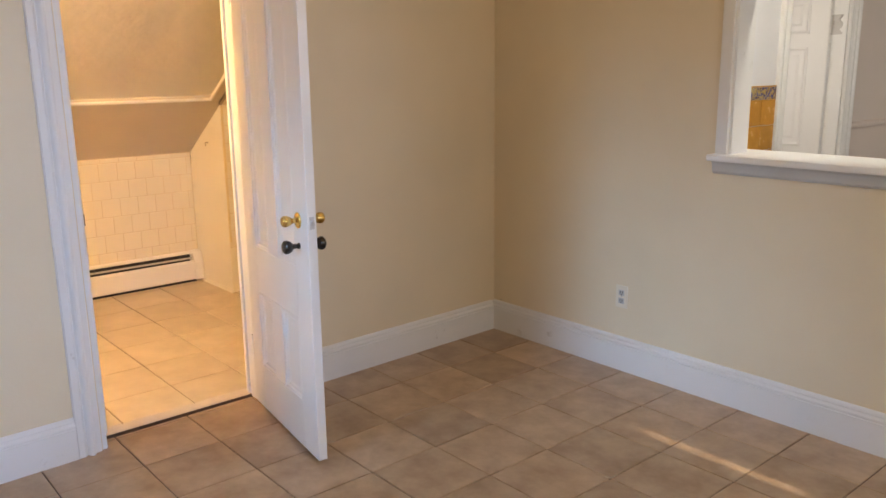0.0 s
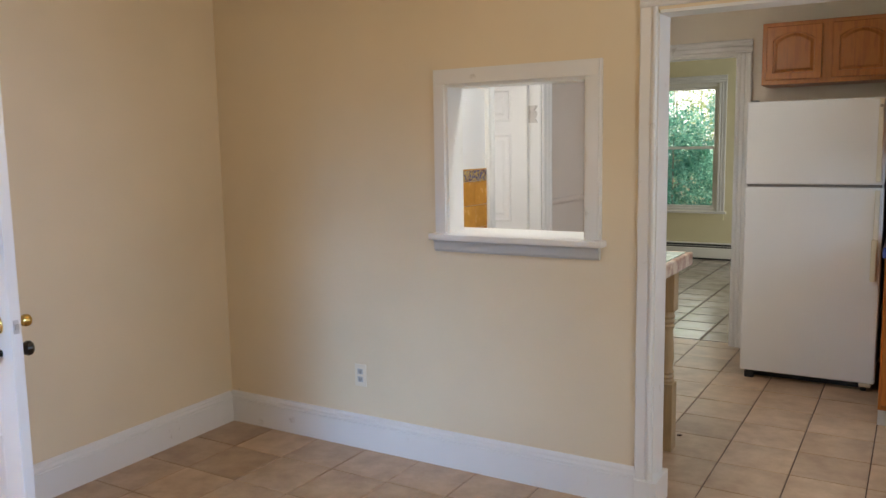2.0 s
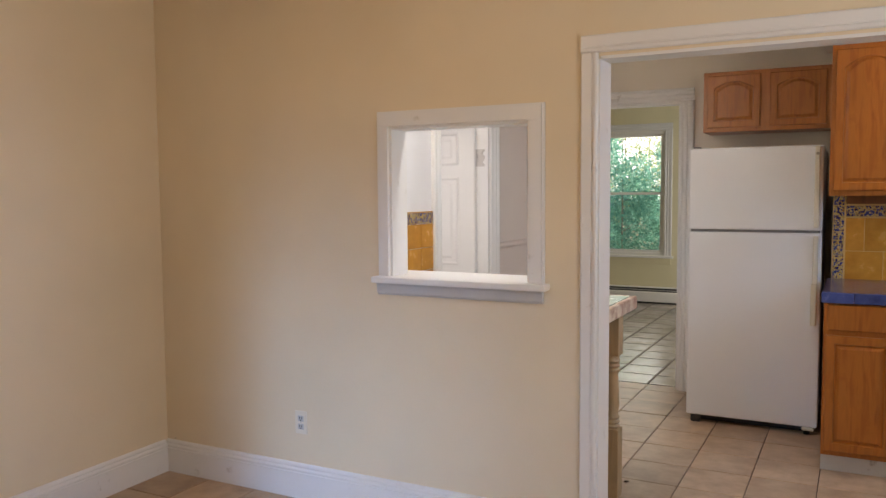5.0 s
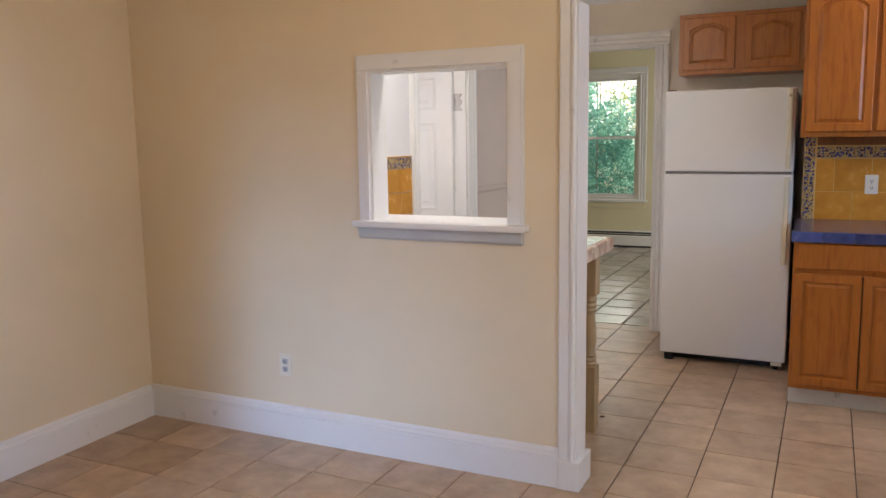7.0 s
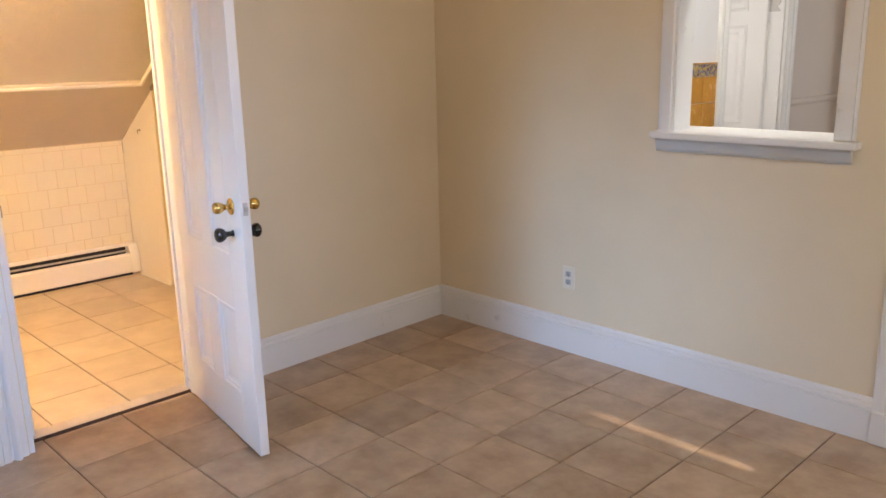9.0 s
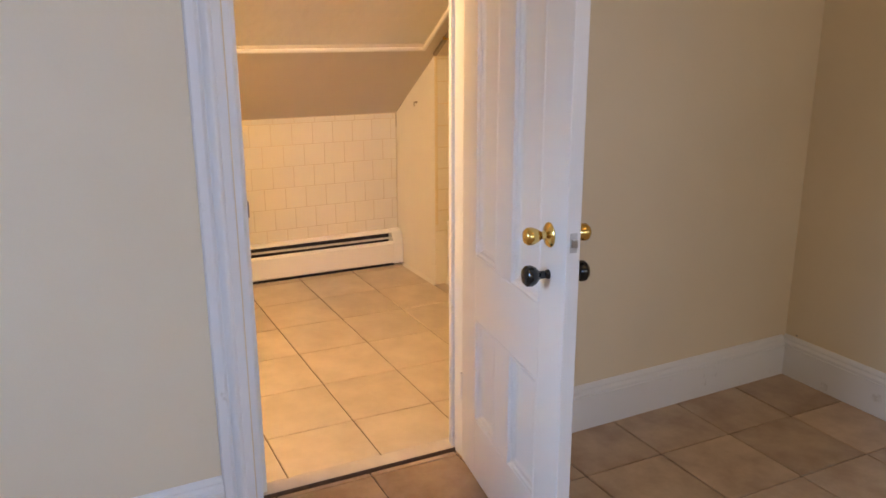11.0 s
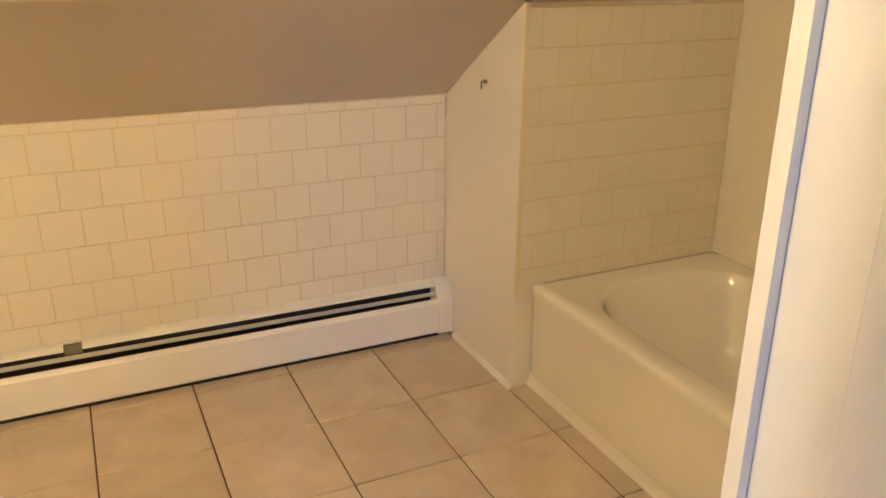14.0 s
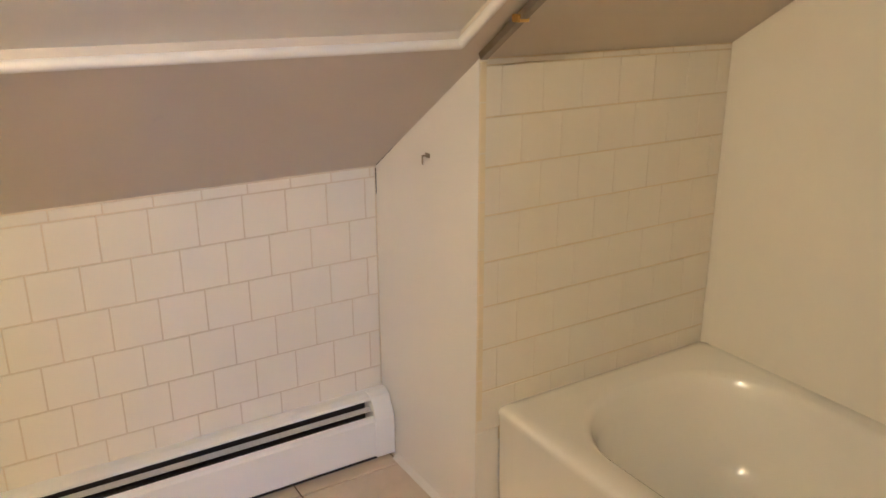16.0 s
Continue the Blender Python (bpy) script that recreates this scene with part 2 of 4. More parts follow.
BLACKKNOB = paint("black_glazed_knob", (0.012, 0.010, 0.010), 0.12, 0.1, 20, 0.02)
THRESH = wood("dark_worn_wood", (0.10, 0.05, 0.025), (0.04, 0.02, 0.012), 0.6)
BARK = wood("bark", (0.22, 0.23, 0.19), (0.13, 0.13, 0.11), 0.9)
BACKTILE = ceramic("grey_beige_back_room_tile", (0.50, 0.44, 0.39), (0.38, 0.32, 0.27), 0.16, 0.2, 6.5)
SOIL = paint("leaf_litter_ground", (0.20, 0.17, 0.10), 0.9, 0.4, 12, 0.8, (0.08, 0.12, 0.04), 0.5)


def leaf_material(name, a, b):
    m, tree, bsdf = nodes_of(name)
    geo = tree.nodes.new("ShaderNodeNewGeometry")
    link(tree, ramp(tree, geo.outputs["Random Per Island"], [(0.0, a), (1.0, b)]), bsdf.inputs["Base Color"])
    bsdf.inputs["Roughness"].default_value = 0.5
    thin = tree.nodes.new("ShaderNodeBsdfTranslucent")
    link(tree, bsdf.inputs["Base Color"].links[0].from_socket, thin.inputs["Color"])
    both = tree.nodes.new("ShaderNodeMixShader")
    both.inputs[0].default_value = 0.5
    link(tree, bsdf.outputs[0], both.inputs[1])
    link(tree, thin.outputs[0], both.inputs[2])
    link(tree, both.outputs[0], tree.nodes["Material Output"].inputs["Surface"])
    return m


LEAF = leaf_material("evergreen_leaf", (0.05, 0.26, 0.22), (0.24, 0.58, 0.48))
LEAFYELLOW = leaf_material("autumn_leaf", (0.20, 0.36, 0.16), (0.46, 0.54, 0.26))


def glass_material():
    m, tree, bsdf = nodes_of("window_glass")
    bsdf.inputs["Transmission Weight"].default_value = 1.0
    bsdf.inputs["Roughness"].default_value = 0.0
    bsdf.inputs["IOR"].default_value = 1.1
    return m


GLASS = glass_material()


def border_material():
    """Band of dark blue and rust scrolls on cream, between ochre lines."""
    m, tree, bsdf = nodes_of("patterned_border_tile")
    tc = tree.nodes.new("ShaderNodeTexCoord")
    w = tree.nodes.new("ShaderNodeTexVoronoi")
    w.inputs["Scale"].default_value = 46
    link(tree, tc.outputs["Object"], w.inputs["Vector"])
    swirl = noise_node(tree, 62, 2, 0.5)
    a = ramp(tree, swirl.outputs[0], [(0.40, (0.03, 0.03, 0.14)), (0.45, (0.52, 0.31, 0.07)), (0.54, (0.66, 0.50, 0.24)), (0.58, (0.05, 0.06, 0.22))])
    b = ramp(tree, w.outputs["Distance"], [(0.12, (0.60, 0.20, 0.04)), (0.3, (1, 1, 1))])
    link(tree, mix(tree, a, b, 0.9, "MULTIPLY"), bsdf.inputs["Base Color"])
    bsdf.inputs["Roughness"].default_value = 0.25
    return m


BORDER = border_material()


# ================= mesh helpers =================
def part(name, bm, material, parent=None, label="", smooth=False):
    me = bpy.data.meshes.new(name)
    bm.normal_update()
    bm.to_mesh(me)
    bm.free()
    if material:
        me.materials.append(material)
    if smooth:
        me.polygons.foreach_set("use_smooth", [True] * len(me.polygons))
        me.set_sharp_from_angle(angle=radians(38))
    ob = new(name, me)
    ob.parent = parent
    if label:
        tagged(ob, label)
    return ob


def thing(name, label, category, group="", kind="", m=None):
    ob = new(name)
    ob.empty_display_size = 0.1
    if m is not None:
        ob.matrix_world = m
    return tagged(ob, label, category, group, kind)


def setting(ob, label, category):
    return tagged(ob, label, category, "", "structure")


def add_box(bm, x0, x1, y0, y1, z0, z1, bevel=0.0, seg=2):
    b2 = bmesh.new()
    bmesh.ops.create_cube(b2, size=1.0)
    bmesh.ops.transform(b2, matrix=Matrix.Translation(((x0 + x1) / 2, (y0 + y1) / 2, (z0 + z1) / 2)) @ Matrix.Diagonal((x1 - x0, y1 - y0, z1 - z0, 1)), verts=b2.verts)
    if bevel:
        bmesh.ops.bevel(b2, geom=list(b2.edges), offset=bevel, segments=seg, profile=0.6, affect="EDGES")
    join(bm, b2)
    return bm


def join(bm, other):
    me = bpy.data.meshes.new("tmp")
    other.to_mesh(me)
    other.free()
    bm.from_mesh(me)
    bpy.data.meshes.remove(me)


def box(*args, **kw):
    return add_box(bmesh.new(), *args, **kw)


def boxes(*rows, bevel=0.0):
    bm = bmesh.new()
    for r in rows:
        add_box(bm, *r, bevel=bevel)
    return bm


def prism(points, z0, z1, bm=None):
    """Upright prism over a plan outline, counter-clockwise."""
    bm = bm or bmesh.new()
    lo = [bm.verts.new((x, y, z0)) for x, y in points]
    hi = [bm.verts.new((x, y, z1)) for x, y in points]
    n = len(points)
    bm.faces.new(lo[::-1])
    bm.faces.new(hi)
    for i in range(n):
        bm.faces.new((lo[i], lo[(i + 1) % n], hi[(i + 1) % n], hi[i]))
    return bm


def sweep(profile, path, bm=None, up=Vector((0, 0, 1)), caps=True):
    """Extrude a profile of (out, up) points along a straight line path = (start, end, out-direction)."""
    bm = bm or bmesh.new()
    a, b, out = (Vector(v) for v in path)
    along = (b - a).normalized()
    upv = along.cross(out) if abs(along.z) > 0.5 else up
    rings = [[bm.verts.new(p + out * u + upv * v) for u, v in profile] for p in (a, b)]
    n = len(profile)
    for i in range(n):
        bm.faces.new((rings[0][i], rings[0][(i + 1) % n], rings[1][(i + 1) % n], rings[1][i]))
    if caps:
        bm.faces.new(rings[0][::-1])
        bm.faces.new(rings[1])
    bmesh.ops.recalc_face_normals(bm, faces=bm.faces)
    return bm


def lathe(profile, seg=20, bm=None):
    """Turn (radius, height) points round z."""
    bm = bm or bmesh.new()
    rings = []
    for r, z in profile:
        if r < 1e-5:
            rings.append([bm.verts.new((0, 0, z))])
        else:
            rings.append([bm.verts.new((r * math.cos(2 * math.pi * k / seg), r * math.sin(2 * math.pi * k / seg), z)) for k in range(seg)])
    for a, b in zip(rings, rings[1:]):
        for k in range(seg):
            va = [a[k % len(a)], a[(k + 1) % len(a)]]
            vb = [b[(k + 1) % len(b)], b[k % len(b)]]
            vs = list(dict.fromkeys(va + vb))
            if len(vs) >= 3:
                bm.faces.new(vs)
    bmesh.ops.recalc_face_normals(bm, faces=bm.faces)
    return bm


def panel_front(w, h, rings, arch=0.0, steps=10):
    """A cabinet front in the xz plane facing -y, from x 0..w and z 0..h: rings of (inset, depth) make frame, groove and raised field; an arched top by arch."""
    def outline(inset, curve):
        x0, x1, z0, z1 = inset, w - inset, inset, h - inset
        pts = [(x0, z0), (x1, z0)]
        for k in range(steps + 1):
            u = k / steps
            x = x1 + (x0 - x1) * u
            pts.append((x, z1 - curve * (1 - math.sin(math.pi * u) ** 0.8)))
        return pts
    bm = bmesh.new()
    loops = []
    for n, (inset, depth) in enumerate(rings):
        loops.append([bm.verts.new((x, depth, z)) for x, z in outline(inset, arch if n > 2 else 0.0)])
    for a, b in zip(loops, loops[1:]):
        for i in range(len(a)):
            bm.faces.new((a[i], a[(i + 1) % len(a)], b[(i + 1) % len(b)], b[i]))
    bm.faces.new(loops[-1])
    bm.faces.new(loops[0][::-1])
    bmesh.ops.recalc_face_normals(bm, faces=bm.faces)
    return bm


CABINET_RINGS = [(0.0, 0.0), (0.0, -0.015), (0.004, -0.019), (0.042, -0.019), (0.046, -0.010), (0.053, -0.010), (0.068, -0.0185)]

# ================= setting: main room =================
SKEW = 0.027          # the bathroom wall leans off square by this much per metre
H = 2.62


def wb(y):
    return -SKEW * y


PT = (1.426, 2.097, 1.117, 1.784)        # pass-through opening: x0, x1, z0, z1
OP = (2.384, 3.66, 2.016)                # kitchen opening: x0, x1, height
setting(part("wall_kitchen", boxes((-0.20, PT[0], 0, 0.13, 0, H), (PT[0], PT[1], 0, 0.13, 0, PT[2] - 0.03), (PT[0], PT[1], 0, 0.13, PT[3], H),
                                   (PT[1], OP[0], 0, 0.13, 0, H), (OP[0], OP[1], 0, 0.13, OP[2], H), (OP[1], 5.2, 0, 0.13, 0, H)), CREAM),
        "cream painted plaster wall with a pass-through and a wide opening", "wall")
D0, D1, DH = -2.262, -1.535, 2.02      # bathroom doorway along y, and its height
BX = -0.058
wall = prism([(BX, D1), (wb(D1), D1), (wb(0.06), 0.06), (BX, 0.06)], 0, H)
prism([(BX, D0), (wb(D0), D0), (wb(D1), D1), (BX, D1)], DH, H, wall)
prism([(BX, -4.8), (wb(-4.8), -4.8), (wb(D0), D0), (BX, D0)], 0, H, wall)
setting(part("wall_bathroom", wall, CREAM), "cream painted wall with the bathroom doorway", "wall")
setting(part("wall_south", boxes((-0.12, 0.7, -4.95, -4.8, 0, H), (0.7, 2.1, -4.95, -4.8, 0, 0.85), (0.7, 2.1, -4.95, -4.8, 2.15, H), (2.1, 4.8, -4.95, -4.8, 0, H)), CREAM), "cream wall with a window opening", "wall")
# Slit added in the unseen wall to shape the floor's sun streak.
GAP = (-0.515, -0.501)
setting(part("wall_east", boxes((4.6, 4.75, -4.8, GAP[0], 0, H),
                                (4.6, 4.75, GAP[0], GAP[1], 0, 1.17), (4.6, 4.75, GAP[0], GAP[1], 1.56, H), (4.6, 4.75, GAP[1], 0, 0, H)), CREAM), "cream wall out of view with a slit cut for the sun streak", "wall")
setting(part("ceiling", box(-0.25, 4.75, -4.95, 0.13, H + 0.0005, H + 0.12), CEIL), "white painted ceiling", "ceiling")

BASE_PROFILE = [(0, 0), (0.022, 0), (0.022, 0.128), (0.0185, 0.1295), (0.0185, 0.1325), (0.022, 0.135), (0.021, 0.143), (0.015, 0.150), (0.013, 0.1535), (0.015, 0.157), (0.011, 0.165), (0.004, 0.171), (0, 0.172)]


def baseboard(name, a, b, out, label="white painted baseboard with a moulded top"):
    return setting(part(name, sweep(BASE_PROFILE, ((*a, 0), (*b, 0), (*out, 0))), TRIM), label, "baseboard")


un = Vector((1, SKEW, 0)).normalized()
baseboard("baseboard", (wb(0) + 0.0015, 0), (2.3175, 0), (0, -1))
baseboard("baseboard", (wb(D1 + 0.100), D1 + 0.100), (wb(-0.023), -0.023), (un.x, un.y))
baseboard("baseboard", (wb(-4.78), -4.78), (wb(D0 - 0.0995), D0 - 0.0995), (un.x, un.y))
baseboard("baseboard", (OP[1] + 0.1, 0), (4.6, 0), (0, -1))

PLAINCASING = [(0, 0), (0, 0.095), (0.020, 0.095), (0.026, 0.088), (0.026, 0.078), (0.017, 0.070), (0.017, 0.052), (0.023, 0.046), (0.017, 0.038), (0.013, 0.022), (0.018, 0.014), (0.018, 0.004), (0.012, 0)]

CASING = [(p, q * 0.86) for p, q in ((0, 0), (0, 0.108), (0.013, 0.108), (0.019, 0.104), (0.0205, 0.080), (0.009, 0.068), (0.009, 0.064), (0.021, 0.058), (0.028, 0.050), (0.029, 0.043), (0.024, 0.034), (0.012, 0.029), (0.011, 0.004), (0.008, 0))]
KCASING = [(0, 0), (0, 0.068), (0.011, 0.068), (0.014, 0.063), (0.0145, 0.026), (0.011, 0.023), (0.011, 0.020), (0.018, 0.017), (0.0205, 0.010), (0.0185, 0.003), (0.012, 0)]


def casing_upright(corner, out, side, z0, z1, mat=TRIM, profile=CASING, name="casing", parent=None):
    """Moulded upright: profile (proud, away from the opening)."""
    bm = bmesh.new()
    c, o, s = Vector((*corner, 0)), Vector((*out, 0)), Vector((*side, 0))
    rings = [[bm.verts.new(c + o * p + s * q + Vector((0, 0, z))) for p, q in profile] for z in (z0, z1)]
    n = len(profile)
    for i in range(n):
        bm.faces.new((rings[0][i], rings[0][(i + 1) % n], rings[1][(i + 1) % n], rings[1][i]))
    bm.faces.new(rings[0][::-1])
    bm.faces.new(rings[1])
    bmesh.ops.recalc_face_normals(bm, faces=bm.faces)
    return part(name, bm, mat, parent)


def casing_head(a, b, out, z, mat=TRIM, profile=CASING, name="casing_head", parent=None):
    bm = bmesh.new()
    rings = [[bm.verts.new(Vector((*e, z)) + Vector((*out, 0)) * p + Vector((0, 0, q))) for p, q in profile] for e in (a, b)]
    n = len(profile)
    for i in range(n):
        bm.faces.new((rings[0][i], rings[0][(i + 1) % n], rings[1][(i + 1) % n], rings[1][i]))
    bm.faces.new(rings[0][::-1])
    bm.faces.new(rings[1])
    bmesh.ops.recalc_face_normals(bm, faces=bm.faces)
    return part(name, bm, mat, parent)


# kitchen opening trim
trim = thing("trim_kitchen_opening", "white moulded casing round the kitchen opening", "trim", "", "structure")
casing_upright((OP[0] - 0.001, 0), (0, -1), (-1, 0), 0.1265, OP[2] + 0.012, profile=KCASING, parent=trim)
casing_upright((OP[1] + 0.001, 0), (0, -1), (1, 0), 0.1265, OP[2] + 0.012, profile=KCASING, parent=trim)
casing_head((OP[0] - 0.069, 0), (OP[1] + 0.069, 0), (0, -1), OP[2] + 0.0125, profile=KCASING, parent=trim)
part("plinth_block", box(2.318, 2.412, -0.030, 0.155, 0, 0.126, bevel=0.003), TRIM, trim)
part("plinth_block", box(OP[1] - 0.028, OP[1] + 0.099, -0.030, 0.155, 0, 0.126, bevel=0.003), TRIM, trim)
part("jamb_lining", boxes((OP[0] - 0.0005, OP[0] + 0.006, -0.004, 0.146, 0.1265, OP[2] - 0.0125), (OP[1] - 0.006, OP[1] + 0.0005, 0.0005, 0.146, 0.1265, OP[2] - 0.0125), (OP[0] + 0.0065, OP[1] - 0.0065, 0.0005, 0.132, OP[2] - 0.012, OP[2] + 0.002)), TRIM, trim)

# pass-through trim
ptrim = thing("trim_pass_through", "white painted wooden frame and sill of the pass-through", "trim", "", "structure")
part("side_casing", box(PT[0] - 0.044, PT[0], -0.018, 0.0, PT[2] + 0.001, PT[3], bevel=0.0012), TRIM, ptrim)
part("side_casing", box(PT[1], PT[1] + 0.055, -0.018, 0.0, PT[2] + 0.001, PT[3], bevel=0.0012), TRIM, ptrim)
part("head_casing", box(PT[0] - 0.044, PT[1] + 0.055, -0.019, 0.0, PT[3] + 0.0005, PT[3] + 0.056, bevel=0.0012), TRIM, ptrim)
part("edge_bead", boxes((PT[0] - 0.056, PT[0] - 0.0445, -0.012, 0, PT[2] + 0.001, PT[3] + 0.067), (PT[1] + 0.0555, PT[1] + 0.067, -0.012, 0, PT[2] + 0.001, PT[3] + 0.067), (PT[0] - 0.044, PT[1] + 0.055, -0.012, 0, PT[3] + 0.0565, PT[3] + 0.067), bevel=0.0012), TRIM, ptrim)
part("sill", box(PT[0] - 0.068, PT[1] + 0.087, -0.062, 0.27, PT[2] - 0.028, PT[2], bevel=0.007, seg=3), TRIM, ptrim, "worn white sill board")
part("apron", sweep([(0, 0), (0.012, 0), (0.022, 0.012), (0.026, 0.045), (0.034, 0.055), (0, 0.055)], ((PT[0] - 0.058, 0, PT[2] - 0.0845), (PT[1] + 0.062, 0, PT[2] - 0.0845), (0, -1, 0))), TRIMGREY, ptrim, "grey apron moulding under the sill")
part("jamb_lining", boxes((PT[0] - 0.001, PT[0] + 0.012, 0.0005, 0.134, PT[2] + 0.0005, PT[3] - 0.0005), (PT[1] - 0.012, PT[1] + 0.001, 0.0005, 0.134, PT[2] + 0.0005, PT[3] - 0.0005), (PT[0] + 0.0125, PT[1] - 0.0125, 0.0005, 0.134, PT[3] - 0.012, PT[3] + 0.001)), TRIM, ptrim)

# bathroom doorway trim, and the open door
btrim = thing("trim_bath_doorway", "white fluted casing and jamb of the bathroom doorway", "trim", "", "structure")
out = (un.x, un.y)
casing_upright((wb(D0), D0 - 0.006), out, (SKEW, -1), 0.0, DH + 0.006, parent=btrim)
casing_upright((wb(D1), D1 + 0.006), out, (-SKEW, 1), 0.0, DH + 0.006, parent=btrim)
casing_head((wb(D0 - 0.099), D0 - 0.099), (wb(D1 + 0.099), D1 + 0.099), out, DH + 0.0065, parent=btrim)
casing_upright((BX, D0 - 0.006), (-1, 0), (0, -1), 0.0, DH + 0.006, parent=btrim)
casing_upright((BX, D1 + 0.006), (-1, 0), (0, 1), 0.0, DH + 0.006, parent=btrim)
casing_head((BX, D0 - 0.099), (BX, D1 + 0.099), (-1, 0), DH + 0.0065, parent=btrim)
part("jamb", boxes((BX - 0.001, wb(D0) + 0.001, D0 - 0.001, D0 + 0.018, 0, DH - 0.0005), bevel=0.002), TRIM, btrim)
part("jamb", boxes((BX - 0.001, wb(D1) + 0.001, D1 - 0.018, D1 + 0.001, 0, DH - 0.0005), bevel=0.002), TRIM, btrim)
part("jamb_head", boxes((BX - 0.001, wb(D1) + 0.001, D0 + 0.0185, D1 - 0.0185, DH - 0.018, DH + 0.001)), TRIM, btrim)
part("door_stop", boxes((BX + 0.002, BX + 0.042, D0 + 0.0185, D0 + 0.047, 0.030, DH - 0.019), bevel=0.003), TRIM, btrim)
part("door_stop", boxes((BX + 0.004, BX + 0.022, D1 - 0.030, D1 - 0.0185, 0.012, DH - 0.019)), TRIM, btrim)
part("strike_plate", box(-0.035, -0.005, D0 + 0.0182, D0 + 0.0205, 0.91, 0.97, bevel=0.0008), STEEL, btrim, "painted-over steel strike plate")
part("strike_lip", box(BX + 0.028, BX + 0.046, D0 + 0.0472, D0 + 0.0498, 0.905, 0.95, bevel=0.001), FINS, btrim, "dull steel strike plate lip")
part("threshold", sweep([(0, 0), (0.036, 0), (0.036, 0.0135), (0.003, 0.0292), (0, 0.0292)], ((-0.0665, D0 + 0.019, 0), (-0.0665, D1 - 0.019, 0), (1, 0, 0))), BATHTILE, btrim, "sloped tile edge of the threshold")
part("threshold_joint", box(-0.0300, -0.0268, D0 + 0.019, D1 - 0.019, 0.0, 0.0125, bevel=0.001), THRESH, btrim, "dark worn wooden strip under the threshold")

DOOR_W, DOOR_H, DOOR_T = 0.715, 1.99, 0.036
door = thing("door_bathroom", "open white four-panel wooden door with brass and black knobs", "door", "", "structure", pose(0.047, -1.567, 0.012, 0, 0, -8.7))
LOCK0, LOCK1, TOP, BOT = 0.545, 0.742, 1.86, 0.20
PANELS = ((0.122, 0.288), (0.396, 0.580))
for x0, x1 in ((0, PANELS[0][0]), (PANELS[1][1], DOOR_W)):
    part("stile", box(x0, x1, 0, DOOR_T, 0, DOOR_H, bevel=0.003), DOORWHITE, door)
for z0, z1 in ((BOT, LOCK0), (LOCK1, TOP)):
    part("mid_stile", box(PANELS[0][1], PANELS[1][0], 0, DOOR_T, z0 + 0.0005, z1 - 0.0005, bevel=0.002), DOORWHITE, door)
for z0, z1 in ((0, BOT), (LOCK0, LOCK1), (TOP, DOOR_H)):
    part("rail", box(PANELS[0][0] + 0.0005, PANELS[1][1] - 0.0005, 0, DOOR_T, z0, z1, bevel=0.002), DOORWHITE, door)
for x0, x1 in PANELS:
    for z0, z1 in ((BOT, LOCK0), (LOCK1, TOP)):
        p = part("panel", box(x0 - 0.004, x1 + 0.004, 0.014, DOOR_T - 0.014, z0 - 0.004, z1 + 0.004), DOORWHITE, door)
        mould = bmesh.new()
        prof = [(0, 0), (0.0, 0.013), (0.006, 0.0155), (0.011, 0.010), (0.018, 0.0085), (0.024, 0.003), (0.032, 0.0)]
        for face in (0, 1):
            yb, sg = (0.014, -1) if face == 0 else (DOOR_T - 0.014, 1)
            loops = []
            for q, h in prof:
                loops.append([mould.verts.new((xx, yb + sg * h, zz)) for xx, zz in ((x0 + q, z0 + q), (x1 - q, z0 + q), (x1 - q, z1 - q), (x0 + q, z1 - q))])
            for a, b in zip(loops, loops[1:]):
                for i in range(4):
                    mould.faces.new((a[i], a[(i + 1) % 4], b[(i + 1) % 4], b[i]))
        bmesh.ops.recalc_face_normals(mould, faces=mould.faces)
        part("moulding", mould, DOORWHITE, p)


def knob(parent, x, y, z, sgn, mat, length, r, rose, name):
    bm = lathe([(0, 0), (rose, 0), (rose, 0.003), (rose * 0.82, 0.008), (rose * 0.45, 0.011), (0.010, 0.013), (0.0095, length - 0.022), (0.014, length - 0.016), (r * 0.8, length - 0.010), (r, length + 0.002), (r * 0.97, length + 0.012), (r * 0.72, length + 0.019), (r * 0.3, length + 0.0215), (0, length + 0.0215)], 24)
    ob = part(name, bm, mat, parent, "", True)
    ob.matrix_basis = pose(x, y, z, 90 if sgn < 0 else -90)
    return ob


for sgn, y in ((-1, -0.0005), (1, DOOR_T + 0.0005)):
    tagged(knob(door, DOOR_W - 0.086, y, 0.935, sgn, BRASS, 0.045, 0.0215, 0.030, "knob"), "polished brass door knob")
    tagged(knob(door, DOOR_W - 0.086, y, 0.838, sgn, BLACKKNOB, 0.045, 0.026, 0.012, "old_knob"), "black glazed old door knob")
part("latch_plate", box(DOOR_W - 0.001, DOOR_W + 0.0012, 0.009, 0.027, 0.912, 0.958, bevel=0.0005), OLDHINGE, door, "paint-spotted latch plate")
part("latch_bolt", box(DOOR_W + 0.0016, DOOR_W + 0.010, 0.011, 0.025, 0.925, 0.945, bevel=0.003), STEEL, door, "latch bolt")
part("old_lock_plate", box(DOOR_W - 0.001, DOOR_W + 0.001, 0.008, 0.028, 0.74, 0.87, bevel=0.0006), DOORWHITE, door, "painted-over old lock plate")
for z in (0.22, 1.74):
    part("hinge", lathe([(0, 0), (0.007, 0), (0.007, 0.09), (0, 0.09)], 10), TRIM, door).matrix_basis = pose(-0.006, 0.002, z)


